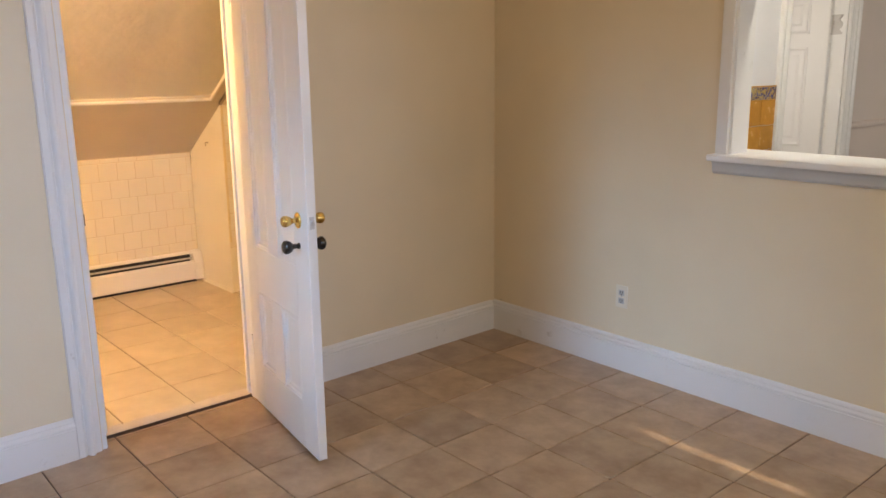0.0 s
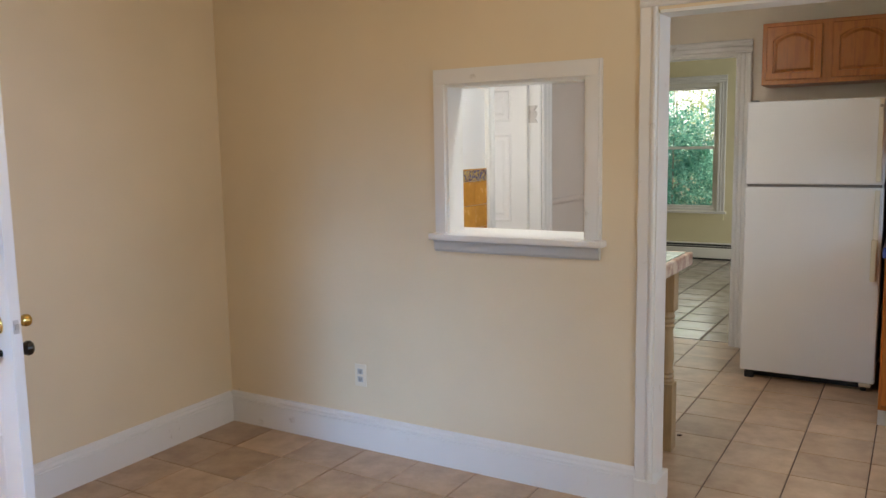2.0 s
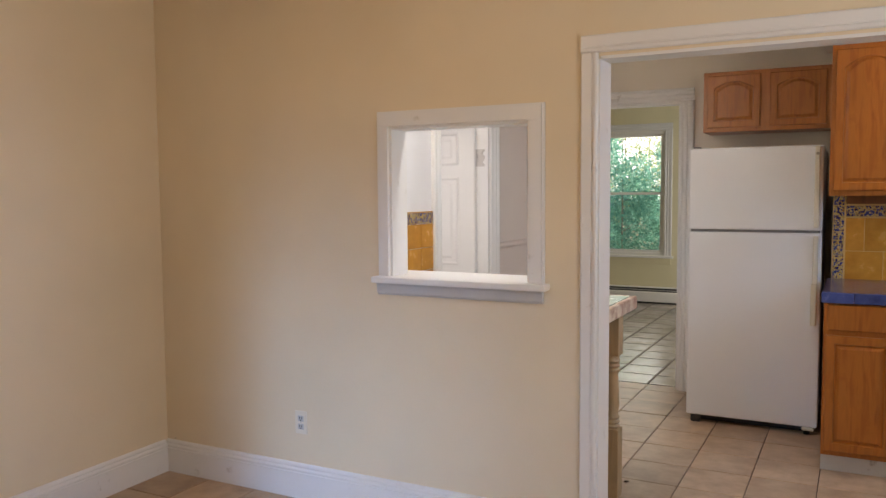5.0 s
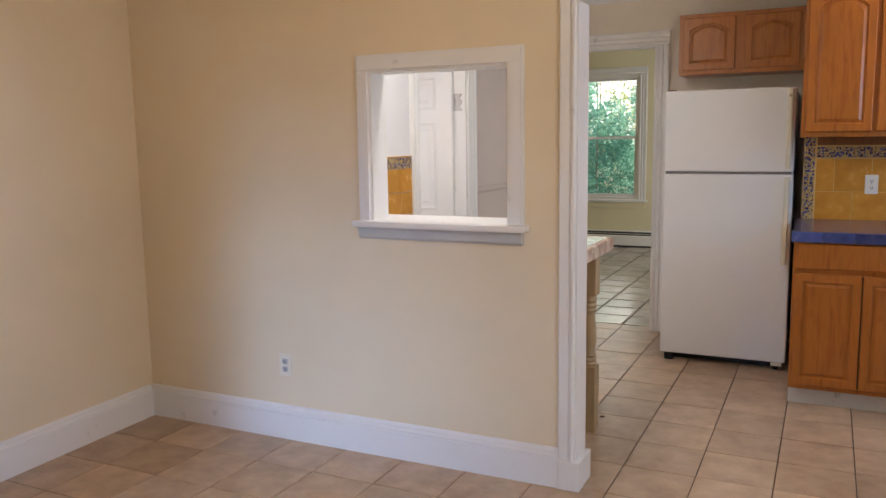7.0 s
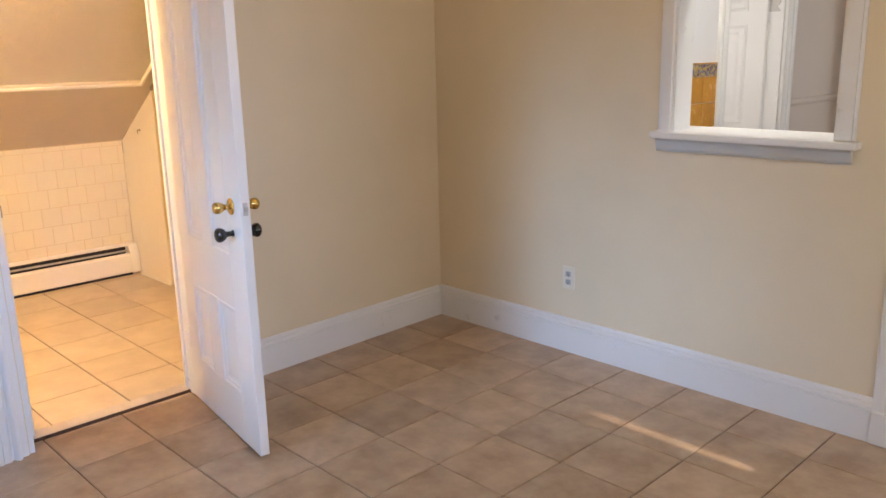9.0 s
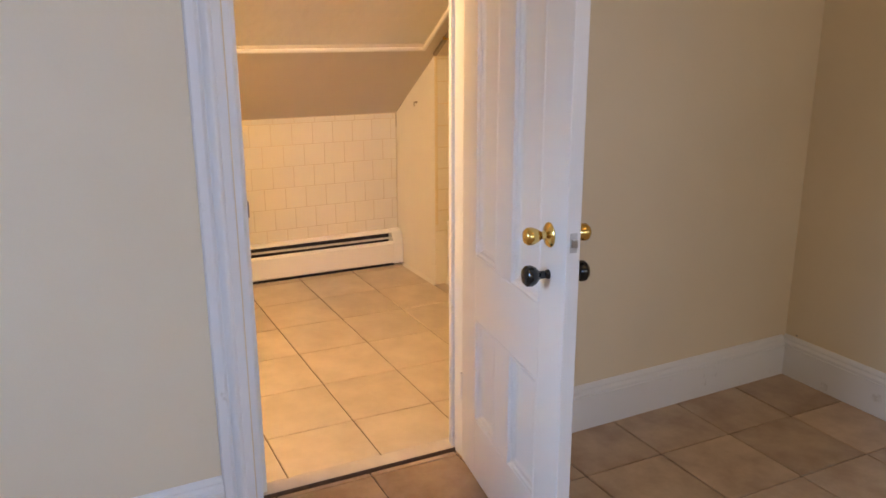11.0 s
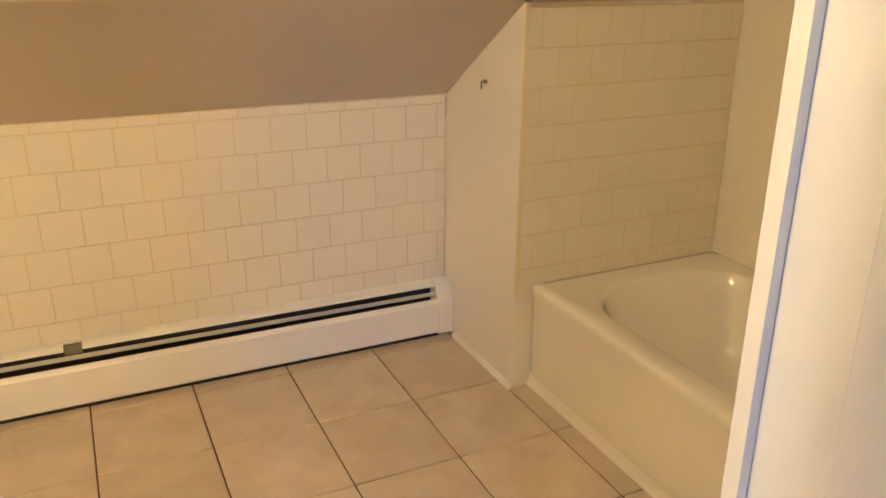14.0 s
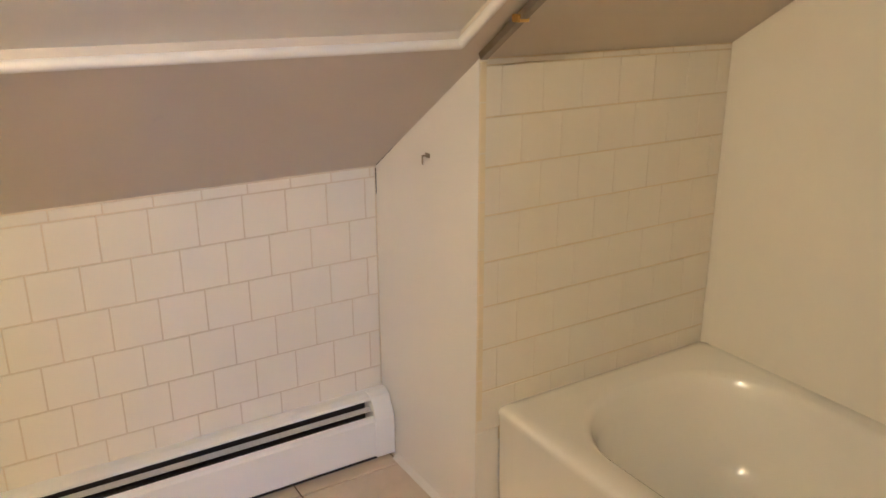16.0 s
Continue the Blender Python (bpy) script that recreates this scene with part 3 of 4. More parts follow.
# ---- outlets ----
def outlet(m, label, face=None):
    face = face or PLATE
    ob = thing("wall_outlet", label, "outlet", "", "", m)
    part("cover_plate", box(-0.035, 0.035, -0.006, 0, -0.057, 0.057, bevel=0.003), PLATE if face is PLATE else WARMPLATE, ob)
    for dz in (-0.02, 0.02):
        rec = part("receptacle", box(-0.0165, 0.0165, -0.0085, -0.0062, dz - 0.014, dz + 0.014, bevel=0.0011), face, ob)
        for dx in (-0.006, 0.006):
            part("slot", box(dx - 0.002, dx + 0.002, -0.0092, -0.0086, dz - 0.003, dz + 0.009), SLOT, rec)
        part("ground_hole", box(-0.003, 0.003, -0.0092, -0.0086, dz - 0.011, dz - 0.005), SLOT, rec)
    part("screw", lathe([(0, 0), (0.003, 0), (0.0025, 0.001), (0, 0.0012)], 10), STEEL, ob).matrix_basis = pose(0, -0.0062, 0, 90)
    return ob


outlet(pose(0.908, -0.0005, 0.377), "duplex outlet with greyed sockets in an ivory cover plate", RECEPT)
outlet(pose(wb(-2.97) + 0.0008, -2.982, 0.372, 0, 0, 90 - 1.55), "white duplex outlet above the baseboard")

# ================= setting: kitchen =================
KX0, KX1, KY = 1.065, 5.2, 2.935          # left wall face, right wall, back wall
DK = (1.16, 1.887)                        # left doorway along y
KH = 2.55
setting(part("wall_kitchen_west", boxes((KX0 - 0.13, KX0, 0.131, DK[0], 0, KH), (KX0 - 0.13, KX0, DK[0], DK[1], 2.03, KH)), LILACWALL), "white painted kitchen wall with a doorway", "wall")
# Split from the west wall so its unlit end can be coloured darker.
setting(part("wall_kitchen_west_end", box(KX0 - 0.13, KX0, DK[1], 3.1, 0, KH), SHADEDWALL), "kitchen wall with a chair rail, shade put into its taupe colour", "wall")
FD = (1.33, 2.125, 2.13)                # far doorway: x0, x1, height
setting(part("wall_kitchen_north", boxes((KX0, FD[0], KY, KY + 0.13, 0, KH), (FD[0], FD[1], KY, KY + 0.13, FD[2], KH), (FD[1], KX1, KY, KY + 0.13, 0, KH)), GREYWALL), "warm white kitchen wall with a doorway", "wall")
setting(part("wall_kitchen_jog", box(3.152, KX1, 2.235, KY - 0.001, 0, KH), GREYWALL), "kitchen wall that stands forward beside the refrigerator", "wall")
# Solid wall; kitchen daylight comes from an area lamp added before it.
setting(part("wall_kitchen_east", boxes((KX1, KX1 + 0.13, 0.0, 3.1, 0, KH)), GREYWALL), "solid kitchen wall out of view", "wall")
setting(part("ceiling_kitchen", box(KX0 - 0.13, KX1 + 0.13, 0.131, 3.1, KH, KH + 0.1), CEIL), "white kitchen ceiling", "ceiling")
# plain room behind the left doorway
setting(part("wall_side_room", boxes((-0.4, -0.3, 0.14, 4.2, 0, KH), (-0.299, KX0 - 0.131, 0.14, 0.24, 0, KH), (-0.299, KX0 - 0.131, 4.1, 4.2, 0, KH), (KX0 - 0.13, KX0, 3.101, 4.2, 0, KH)), LILACWALL), "plain white walls of the side room", "wall")
setting(part("ceiling_side_room", box(-0.4, KX0 - 0.131, 0.14, 4.2, KH, KH + 0.1), CEIL), "white ceiling", "ceiling")

ktrim = thing("trim_far_doorway", "white casing round the back room doorway", "trim", "", "structure")
casing_upright((FD[1], KY), (0, -1), (1, 0), 0.0, FD[2], profile=PLAINCASING, parent=ktrim)
casing_upright((FD[0], KY), (0, -1), (-1, 0), 0.0, FD[2], profile=PLAINCASING, parent=ktrim)
casing_head((FD[0] - 0.095, KY), (FD[1] + 0.095, KY), (0, -1), FD[2] + 0.0005, profile=PLAINCASING, parent=ktrim)
part("jamb", box(FD[1] - 0.015, FD[1] + 0.001, KY - 0.001, KY + 0.131, 0, FD[2] - 0.0005), TRIM, ktrim)
part("jamb", box(FD[0] - 0.001, FD[0] + 0.015, KY - 0.001, KY + 0.131, 0, FD[2] - 0.0005), TRIM, ktrim)
part("jamb_head", box(FD[0] + 0.0155, FD[1] - 0.0155, KY - 0.001, KY + 0.131, FD[2] - 0.015, FD[2] + 0.0005), TRIM, ktrim)

WIDECASING = [(p, q * 1.37) for p, q in PLAINCASING]
wtrim = thing("trim_side_doorway", "white moulded casing of the side doorway", "trim", "", "structure")
casing_upright((KX0, DK[0]), (1, 0), (0, -1), 0.0, 2.03, profile=PLAINCASING, parent=wtrim)
casing_upright((KX0, DK[1]), (1, 0), (0, 1), 0.0, 2.03, profile=WIDECASING, parent=wtrim)
casing_head((KX0, DK[0] - 0.095), (KX0, DK[1] + 0.131), (1, 0), 2.0305, profile=PLAINCASING, parent=wtrim)
part("jamb", box(KX0 - 0.131, KX0 + 0.001, DK[1] - 0.018, DK[1] + 0.001, 0, 2.03), TRIM, wtrim)
# Added white filler that covers the dark wedge between leaf and jamb.
part("wedge_filler", box(KX0 - 0.0908, KX0 - 0.0850, DK[1] - 0.050, DK[1] - 0.0184, 0, 2.02, bevel=0.001), TRIM, wtrim)
part("jamb", box(KX0 - 0.131, KX0 + 0.001, DK[0] - 0.001, DK[0] + 0.018, 0, 2.03), TRIM, wtrim)

sdoor = thing("door_side_room", "open white six-panel door on painted hinges", "door", "", "structure", pose(KX0 - 0.0915, DK[1] - 0.0190, 0.01, 0, 0, 187))
SW, SH = 0.76, 2.0
part("leaf", box(0, SW, 0, 0.035, 0, SH, bevel=0.002), DOORWHITE, sdoor)
for x0 in (0.11, 0.43):
    for z0, z1 in ((0.22, 0.80), (0.98, 1.58), (1.66, 1.88)):
        for y0, flip in ((0.0, 1), (0.035, -1)):
            bm = panel_front(0.22, z1 - z0, [(0.0, 0.0), (0.0, -0.005), (0.010, -0.008), (0.022, -0.0015), (0.045, -0.0015), (0.060, -0.007)])
            pp = part("panel", bm, DOORWHITE, sdoor)
            pp.matrix_basis = pose(x0, y0, z0) if flip == 1 else pose(x0 + 0.22, y0, z0, 0, 0, 180)
def hinge_leaf(x0, x1, y0, y1, z0, h):
    """Flat hinge leaf with a scalloped outer edge, the straight side at x0."""
    edge = [(x0, z0), (x0, z0 + h)]
    for k in range(13):
        u = k / 12
        edge.append((x1 + (x0 - x1) * (0.30 - 0.30 * abs(math.cos(2.0 * math.pi * u))), z0 + h * (1 - u)))
    bm = bmesh.new()
    fa = [bm.verts.new((x, y0, z)) for x, z in edge]
    fb = [bm.verts.new((x, y1, z)) for x, z in edge]
    bm.faces.new(fa)
    bm.faces.new(fb[::-1])
    for i in range(len(edge)):
        bm.faces.new((fa[i], fb[i], fb[(i + 1) % len(edge)], fa[(i + 1) % len(edge)]))
    bmesh.ops.recalc_face_normals(bm, faces=bm.faces)
    return bm


for z in (0.25, 1.66):
    hg = part("hinge", hinge_leaf(KX0 - 0.088, KX0 - 0.022, DK[1] - 0.0225, DK[1] - 0.0182, z, 0.115), OLDHINGE, wtrim, "paint-spotted old butterfly hinge")
    part("knuckle", lathe([(0, 0), (0.0055, 0), (0.0055, 0.115), (0, 0.115)], 10), OLDHINGE, hg).matrix_basis = pose(KX0 - 0.0825, DK[1] - 0.028, z)

setting(part("chair_rail", sweep([(0, 0), (0.008, 0), (0.018, 0.014), (0.018, 0.028), (0.010, 0.040), (0, 0.045)], ((KX0, DK[1] + 0.132, 1.09), (KX0, KY - 0.001, 1.09), (1, 0, 0))), SHADEDWALL), "chair rail in the shaded taupe of the kitchen wall", "trim")

# ---- refrigerator ----
FX0, FX1, FY = 2.335, 3.103, 2.139
fridge = thing("refrigerator", "white top-freezer refrigerator with yellowed handles on the tiled floor", "refrigerator", "", "", pose(FX0, FY, 0))
FW = FX1 - FX0
part("body", boxes((0.008, FW - 0.008, 0.075, 0.74, 0.06, 1.735), bevel=0.006), FRIDGEWHITE, fridge)
part("freezer_door", box(0, FW, 0, 0.068, 1.245, 1.75, bevel=0.012, seg=3), FRIDGEWHITE, fridge)
part("fresh_food_door", box(0, FW, 0, 0.068, 0.055, 1.228, bevel=0.012, seg=3), FRIDGEWHITE, fridge)
part("gasket", box(0.012, FW - 0.012, 0.018, 0.0745, 1.2285, 1.2445), GREYGASKET, fridge, "dark gap and gasket between the doors")
part("handle", box(FW - 0.046, FW - 0.018, -0.026, -0.0005, 1.262, 1.745, bevel=0.006), ALMOND, fridge, "yellowed plastic freezer handle")
part("handle", boxes((FW - 0.046, FW - 0.018, -0.026, -0.0005, 0.68, 1.215), bevel=0.006), ALMOND, fridge, "yellowed plastic handle")
part("handle_grip", box(FW - 0.052, FW - 0.022, -0.036, -0.0262, 0.68, 0.93, bevel=0.006), ALMOND, fridge, "chunky yellowed handle grip")
part("kick_grille", box(0.03, FW - 0.03, 0.10, 0.13, 0.002, 0.0595), BLACKPLASTIC, fridge, "black kick grille")
part("foot", box(0.025, 0.085, 0.02, 0.05, 0.0, 0.05, bevel=0.01), BLACKPLASTIC, fridge, "black levelling foot")
part("foot", box(FW - 0.085, FW - 0.02, 0.004, 0.04, 0.03, 0.0545, bevel=0.008), ALMOND, fridge, "yellowed lower hinge cover")
part("foot", lathe([(0, 0), (0.018, 0), (0.018, 0.012), (0.007, 0.014), (0.007, 0.05), (0, 0.05)], 14), BLACKPLASTIC, fridge, "black levelling foot").matrix_basis = pose(FW - 0.06, 0.055, 0)
part("hinge_cap", box(0.02, 0.06, 0.02, 0.08, 1.7505, 1.760, bevel=0.003), GREYGASKET, fridge)
part("badge", lathe([(0, 0), (0.009, 0), (0.008, 0.002), (0, 0.002)], 14), BROWNMETAL, fridge).matrix_basis = pose(FW - 0.032, -0.0265, 1.70, 90)


# ---- cabinets ----
def cabinet(name, label, m, w, h, d, fronts, kick=0.0, group=""):
    """Oak cabinet: box body and fronts (x, z, width, height, arch)."""
    ob = thing(name, label, "cabinet", group, "", m)
    part("body", box(0, w, 0, d, kick, h, bevel=0.003), OAK, ob)
    for x, z, fw, fh, arch in fronts:
        if fh < 0.2:
            f = part("drawer_front", panel_front(fw, fh, [(0.0, 0.0), (0.0, -0.014), (0.006, -0.019)]), OAK, ob)
        else:
            f = part("cabinet_door", panel_front(fw, fh, CABINET_RINGS, arch), OAK, ob)
        f.matrix_basis = pose(x, -0.001, z)
    if kick:
        # Dark strip paints the shade of the gap between the doors.
        part("door_gap", box(0.3335, 0.3385, -0.012, -0.0005, 0.13, 0.73), GAPSHADE, ob, "dark strip painted as the shaded gap between the doors")
        part("toe_kick", box(0.0, w, 0.055, 0.07, 0, kick - 0.0005), KICK, ob, "stained white toe-kick board")
    return ob


cabinet("wall_cabinet", "short honey-oak wall cabinet above the refrigerator", pose(2.335, 2.612, 1.878), 0.785, 0.40, 0.32,
        [(0.028, 0.028, 0.335, 0.345, 0.045), (0.422, 0.028, 0.335, 0.345, 0.045)])
for k, x in enumerate((3.140, 3.880)):
    cabinet("wall_cabinet", "tall honey-oak wall cabinet with arched doors above the ochre backsplash", pose(x, 1.915, 1.452), 0.738, 0.835, 0.318,
            [(0.022, 0.03, 0.335, 0.775, 0.06), (0.381, 0.03, 0.335, 0.775, 0.06)], group="tall oak wall cabinets")
setting(part("cabinet_top_trim", box(3.10, 4.62, 1.885, 2.234, 2.288, 2.305, bevel=0.003), TRIM), "pale trim board on top of the wall cabinets", "trim")
for x in (3.145, 3.821):
    cabinet("base_cabinet", "honey-oak base cabinet with drawers and raised-panel doors", pose(x, 1.502, 0), 0.672, 0.917, 0.73,
            [(0.018, 0.762, 0.636, 0.136, 0), (0.012, 0.125, 0.3205, 0.61, 0.0), (0.3395, 0.125, 0.3205, 0.61, 0.0)], kick=0.098, group="oak base cabinets")
counter = thing("countertop", "dark glazed tile countertop with blue edge tiles", "countertop")
part("slab", box(3.132, 4.502, 1.488, 2.2205, 0.9175, 0.950), COUNTERGROUT, counter)
for i in range(9):
    for j in range(4):
        part("counter_tile", box(3.136 + 0.152 * i, 3.136 + 0.152 * i + 0.1512, 1.525 + 0.1735 * j, 1.525 + 0.1735 * j + 0.1727, 0.9502, 0.958, bevel=0.0008), COUNTERTILE, counter)
    part("edge_tile", box(3.132 + 0.152 * i, 3.132 + 0.152 * i + 0.151, 1.472, 1.4875, 0.905, 0.9595, bevel=0.004), BLUETILE, counter)
    part("edge_cap", box(3.132 + 0.152 * i, 3.132 + 0.152 * i + 0.151, 1.488, 1.523, 0.9505, 0.9595, bevel=0.003), BLUETILE, counter)

# ochre backsplash and border
splash = thing("backsplash", "ochre glazed tile backsplash framed by a patterned border", "backsplash", "", "structure")
part("grout_bed", box(3.156, 4.5, 2.2222, 2.2345, 0.927, 1.4515), ORANGEGROUT, splash)
for j, first in ((0, 0.2), (1, 0.1)):
    x, w = 3.226, first
    while x < 4.53:
        part("tile", box(x, min(x + w, 4.54) - 0.003, 2.221, 2.2275, 0.93 + 0.196 * j, 0.93 + 0.196 * j + 0.193, bevel=0.002), ORANGE, splash)
        x, w = x + w, 0.2
for i in range(9):
    part("border_tile", box(3.226 + 0.1505 * i, 3.226 + 0.1505 * i + 0.148, 2.219, 2.2275, 1.330, 1.392, bevel=0.002), BORDER, splash)
part("oak_strip", box(3.226, 4.54, 2.212, 2.2275, 1.402, 1.451, bevel=0.003), OAKDARK, splash, "dark oak strip under the wall cabinets")
for j in range(4):
    part("border_tile", box(3.160, 3.216, 2.219, 2.2275, 0.93 + 0.155 * j, min(0.93 + 0.155 * j + 0.152, 1.4505), bevel=0.002), BORDER, splash)
for z in (1.322, 1.394):
    part("liner", box(3.218, 4.54, 2.218, 2.2275, z, z + 0.007, bevel=0.002), ORANGEGROUT, splash)
outlet(pose(3.525, 2.2205, 1.17), "white duplex outlet in the ochre backsplash")

wsplash = thing("side_backsplash", "ochre tile wainscot with a patterned border on the side wall", "backsplash", "", "structure")
for j in range(4):
    for i in range(5):
        y0 = 0.33 + 0.1475 * i
        part("tile", box(KX0, KX0 + 0.008, y0, y0 + 0.145, 0.775 + 0.1325 * j, 0.775 + 0.1325 * j + 0.130, bevel=0.0015), ORANGE, wsplash)
for i in range(5):
    part("border_tile", box(KX0, KX0 + 0.009, 0.33 + 0.1475 * i, 0.33 + 0.1475 * i + 0.146, 1.309, 1.372, bevel=0.002), BORDER, wsplash)
for z in (1.301, 1.373):
    part("liner", box(KX0, KX0 + 0.010, 0.33, 1.065, z, z + 0.007, bevel=0.002), ORANGE, wsplash)

# peninsula with a turned post
pen = thing("peninsula_counter", "tile-topped peninsula with a chipped cream edge on a turned post", "counter")
part("substrate", box(1.08, 2.29, 0.14, 0.87, 0.905, 0.945), CHIPPED, pen)
part("edge", box(2.2905, 2.32, 0.14, 0.905, 0.90, 0.967, bevel=0.012, seg=3), CHIPPED, pen, "chipped cream-painted bullnose edge")
part("edge", box(1.08, 2.29, 0.8705, 0.905, 0.90, 0.967, bevel=0.012, seg=3), CHIPPED, pen, "chipped cream-painted bullnose edge")
for i in range(8):
    for j in range(5):
        part("top_tile", box(1.10 + 0.149 * i, 1.10 + 0.149 * i + 0.145, 0.144 + 0.1455 * j, 0.144 + 0.1455 * j + 0.1415, 0.9453, 0.967, bevel=0.002), WHITETILE, pen)
post = part("post", box(-0.042, 0.042, -0.042, 0.042, 0, 0.34, bevel=0.004), PALEWOOD, pen, "pale turned wooden post")
post.matrix_basis = pose(2.250, 0.70, 0)
turned = [(0.0, 0.3405), (0.036, 0.341), (0.040, 0.352), (0.034, 0.362), (0.040, 0.372), (0.033, 0.384), (0.038, 0.395), (0.030, 0.41), (0.037, 0.46), (0.034, 0.53), (0.029, 0.60), (0.032, 0.615), (0.038, 0.625), (0.032, 0.635), (0.039, 0.648), (0.032, 0.660), (0.039, 0.672), (0.034, 0.685), (0.036, 0.6995), (0, 0.6998)]
part("post_head", box(-0.042, 0.042, -0.042, 0.042, 0.70, 0.8995, bevel=0.004), PALEWOOD, post)
part("turning", lathe(turned, 20), PALEWOOD, post, "", True)

# ================= setting: back room =================
RY = 7.5
WN = (0.15, 1.04, 0.625, 2.255)
setting(part("wall_back_room_north", boxes((-1.6, WN[0], RY, RY + 0.16, 0, 2.6), (WN[0], WN[1], RY, RY + 0.16, 0, WN[2]), (WN[0], WN[1], RY, RY + 0.16, WN[3], 2.6), (WN[1], 4.2, RY, RY + 0.16, 0, 2.6)), YELLOW), "pale yellow wall with a window", "wall")
setting(part("wall_back_room_west", box(-1.75, -1.601, 3.101, RY, 0, 2.6), YELLOW), "pale yellow wall", "wall")
# Solid wall without opening; an added area lamp stands before it.
setting(part("wall_back_room_east", boxes((4.2, 4.35, 3.101, RY, 0, 2.6)), YELLOW), "solid pale yellow wall", "wall")
setting(part("ceiling_back_room", box(-1.75, 4.35, 3.101, RY + 0.16, 2.6, 2.7), CEIL), "white ceiling", "ceiling")
setting(part("wall_back_room_south", box(-1.6, KX0 - 0.131, 4.201, 4.3, 0, 2.6), YELLOW), "pale yellow wall", "wall")
win = thing("window_1", "white double-hung window looking on trees", "window", "", "structure")
part("window_frame", boxes((WN[0], WN[0] + 0.035, RY + 0.02, RY + 0.12, WN[2], WN[3]), (WN[1] - 0.035, WN[1], RY + 0.02, RY + 0.12, WN[2], WN[3]), (WN[0] + 0.0355, WN[1] - 0.0355, RY + 0.02, RY + 0.12, WN[3] - 0.04, WN[3]), (WN[0] + 0.0355, WN[1] - 0.0355, RY + 0.02, RY + 0.12, WN[2], WN[2] + 0.035)), PLATE, win)
zm = (WN[2] + WN[3]) / 2
for z0, z1, y in ((WN[2] + 0.0355, zm + 0.015, RY + 0.045), (zm - 0.015, WN[3] - 0.0405, RY + 0.075)):
    sash = part("sash", boxes((WN[0] + 0.036, WN[0] + 0.07, y, y + 0.028, z0, z1), (WN[1] - 0.07, WN[1] - 0.036, y, y + 0.028, z0, z1), (WN[0] + 0.0705, WN[1] - 0.0705, y, y + 0.028, z0, z0 + 0.034), (WN[0] + 0.0705, WN[1] - 0.0705, y, y + 0.028, z1 - 0.030, z1)), PLATE, win)
    pane = part("pane", box(WN[0] + 0.068, WN[1] - 0.068, y + 0.012, y + 0.016, z0 + 0.032, z1 - 0.028), GLASS, sash)
    pane.visible_shadow = False
casing_upright((WN[1], RY), (0, -1), (1, 0), WN[2], WN[3], profile=PLAINCASING, parent=win)
casing_upright((WN[0], RY), (0, -1), (-1, 0), WN[2], WN[3], profile=PLAINCASING, parent=win)
casing_head((WN[0] - 0.095, RY), (WN[1] + 0.095, RY), (0, -1), WN[3] + 0.0005, profile=PLAINCASING, parent=win)
part("window_sill", box(WN[0] - 0.12, WN[1] + 0.12, RY - 0.055, RY + 0.02, WN[2] - 0.03, WN[2] - 0.0005, bevel=0.006), TRIM, win)
part("apron", box(WN[0] - 0.09, WN[1] + 0.09, RY - 0.018, RY - 0.0005, WN[2] - 0.11, WN[2] - 0.0305, bevel=0.003), YELLOW, win)


def heater(name, label, m, length, gap_at=None):
    """Baseboard heater along local x, back against local y = 0, front towards -y."""
    ob = thing(name, label, "heater", "", "", m)
    g0, g1 = gap_at if gap_at else (length, length)
    part("back_plate", box(0, length, -0.006, -0.0005, 0.02, 0.215), HEATWHITE, ob)
    top_prof = [(0.0065, 0.205), (0.0065, 0.215), (0.030, 0.215), (0.048, 0.208), (0.050, 0.200), (0.046, 0.200), (0.030, 0.208)]
    for a, b in ((0.0, g0), (g1, length)):
        if b - a > 0.02:
            part("top_cover", sweep(top_prof, ((a, 0, 0), (b, 0, 0), (0, -1, 0))), HEATWHITE, ob)
    if g1 > g0:
        part("gap_backing", box(g0 + 0.001, g1 - 0.001, -0.030, -0.0115, 0.178, 0.208), OLIVE, ob, "olive-grey backing in the broken gap")
    # Dark liner paints the shade inside the slot over the white back plate.
    part("liner", box(0.002, length - 0.064, -0.011, -0.0065, 0.10, 0.2045), GAPSHADE, ob, "liner coloured dark for the shade inside the heater")
    part("damper", sweep([(0.038, 0.176), (0.040, 0.178), (0.054, 0.169), (0.052, 0.167)], ((0.02, 0, 0.006), (length - 0.06, 0, -0.003), (0, -1, 0))), DAMPER, ob, "dull steel damper blade")
    part("front_cover", sweep([(0.070, 0.022), (0.076, 0.020), (0.080, 0.026), (0.078, 0.140), (0.071, 0.150), (0.064, 0.155), (0.062, 0.152), (0.069, 0.147), (0.074, 0.138), (0.075, 0.028)], ((0, 0, 0), (length - 0.05, 0, 0), (0, -1, 0))), HEATWHITE, ob)
    part("end_cap", sweep([(0.0065, 0.018), (0.083, 0.018), (0.083, 0.142), (0.074, 0.166), (0.053, 0.209), (0.032, 0.219), (0.0065, 0.219)], ((length - 0.062, 0, 0), (length, 0, 0), (0, -1, 0))), HEATWHITE, ob)
    # Element and base strip are dark too, as shade put into the colour.
    part("element", boxes((0.02, length - 0.07, -0.060, -0.012, 0.07, 0.135)), GAPSHADE, ob, "fin element coloured dark as in shade")
    part("shadow_base", box(0.0, length - 0.05, -0.060, -0.0065, 0.0, 0.019), GAPSHADE, ob, "dark strip painted as the shade under the cover")
    return ob


heater("baseboard_heater", "white baseboard heater under the window", pose(-1.5, RY, 0), 4.6)

# ---- outside ----
setting(part("ground", box(-60, 60, RY + 0.4, 140, -0.9, -0.6), SOIL), "leaf-strewn ground outside", "ground")


sky_mat, sky_tree, sky_bsdf = nodes_of("pale_sky_glow")
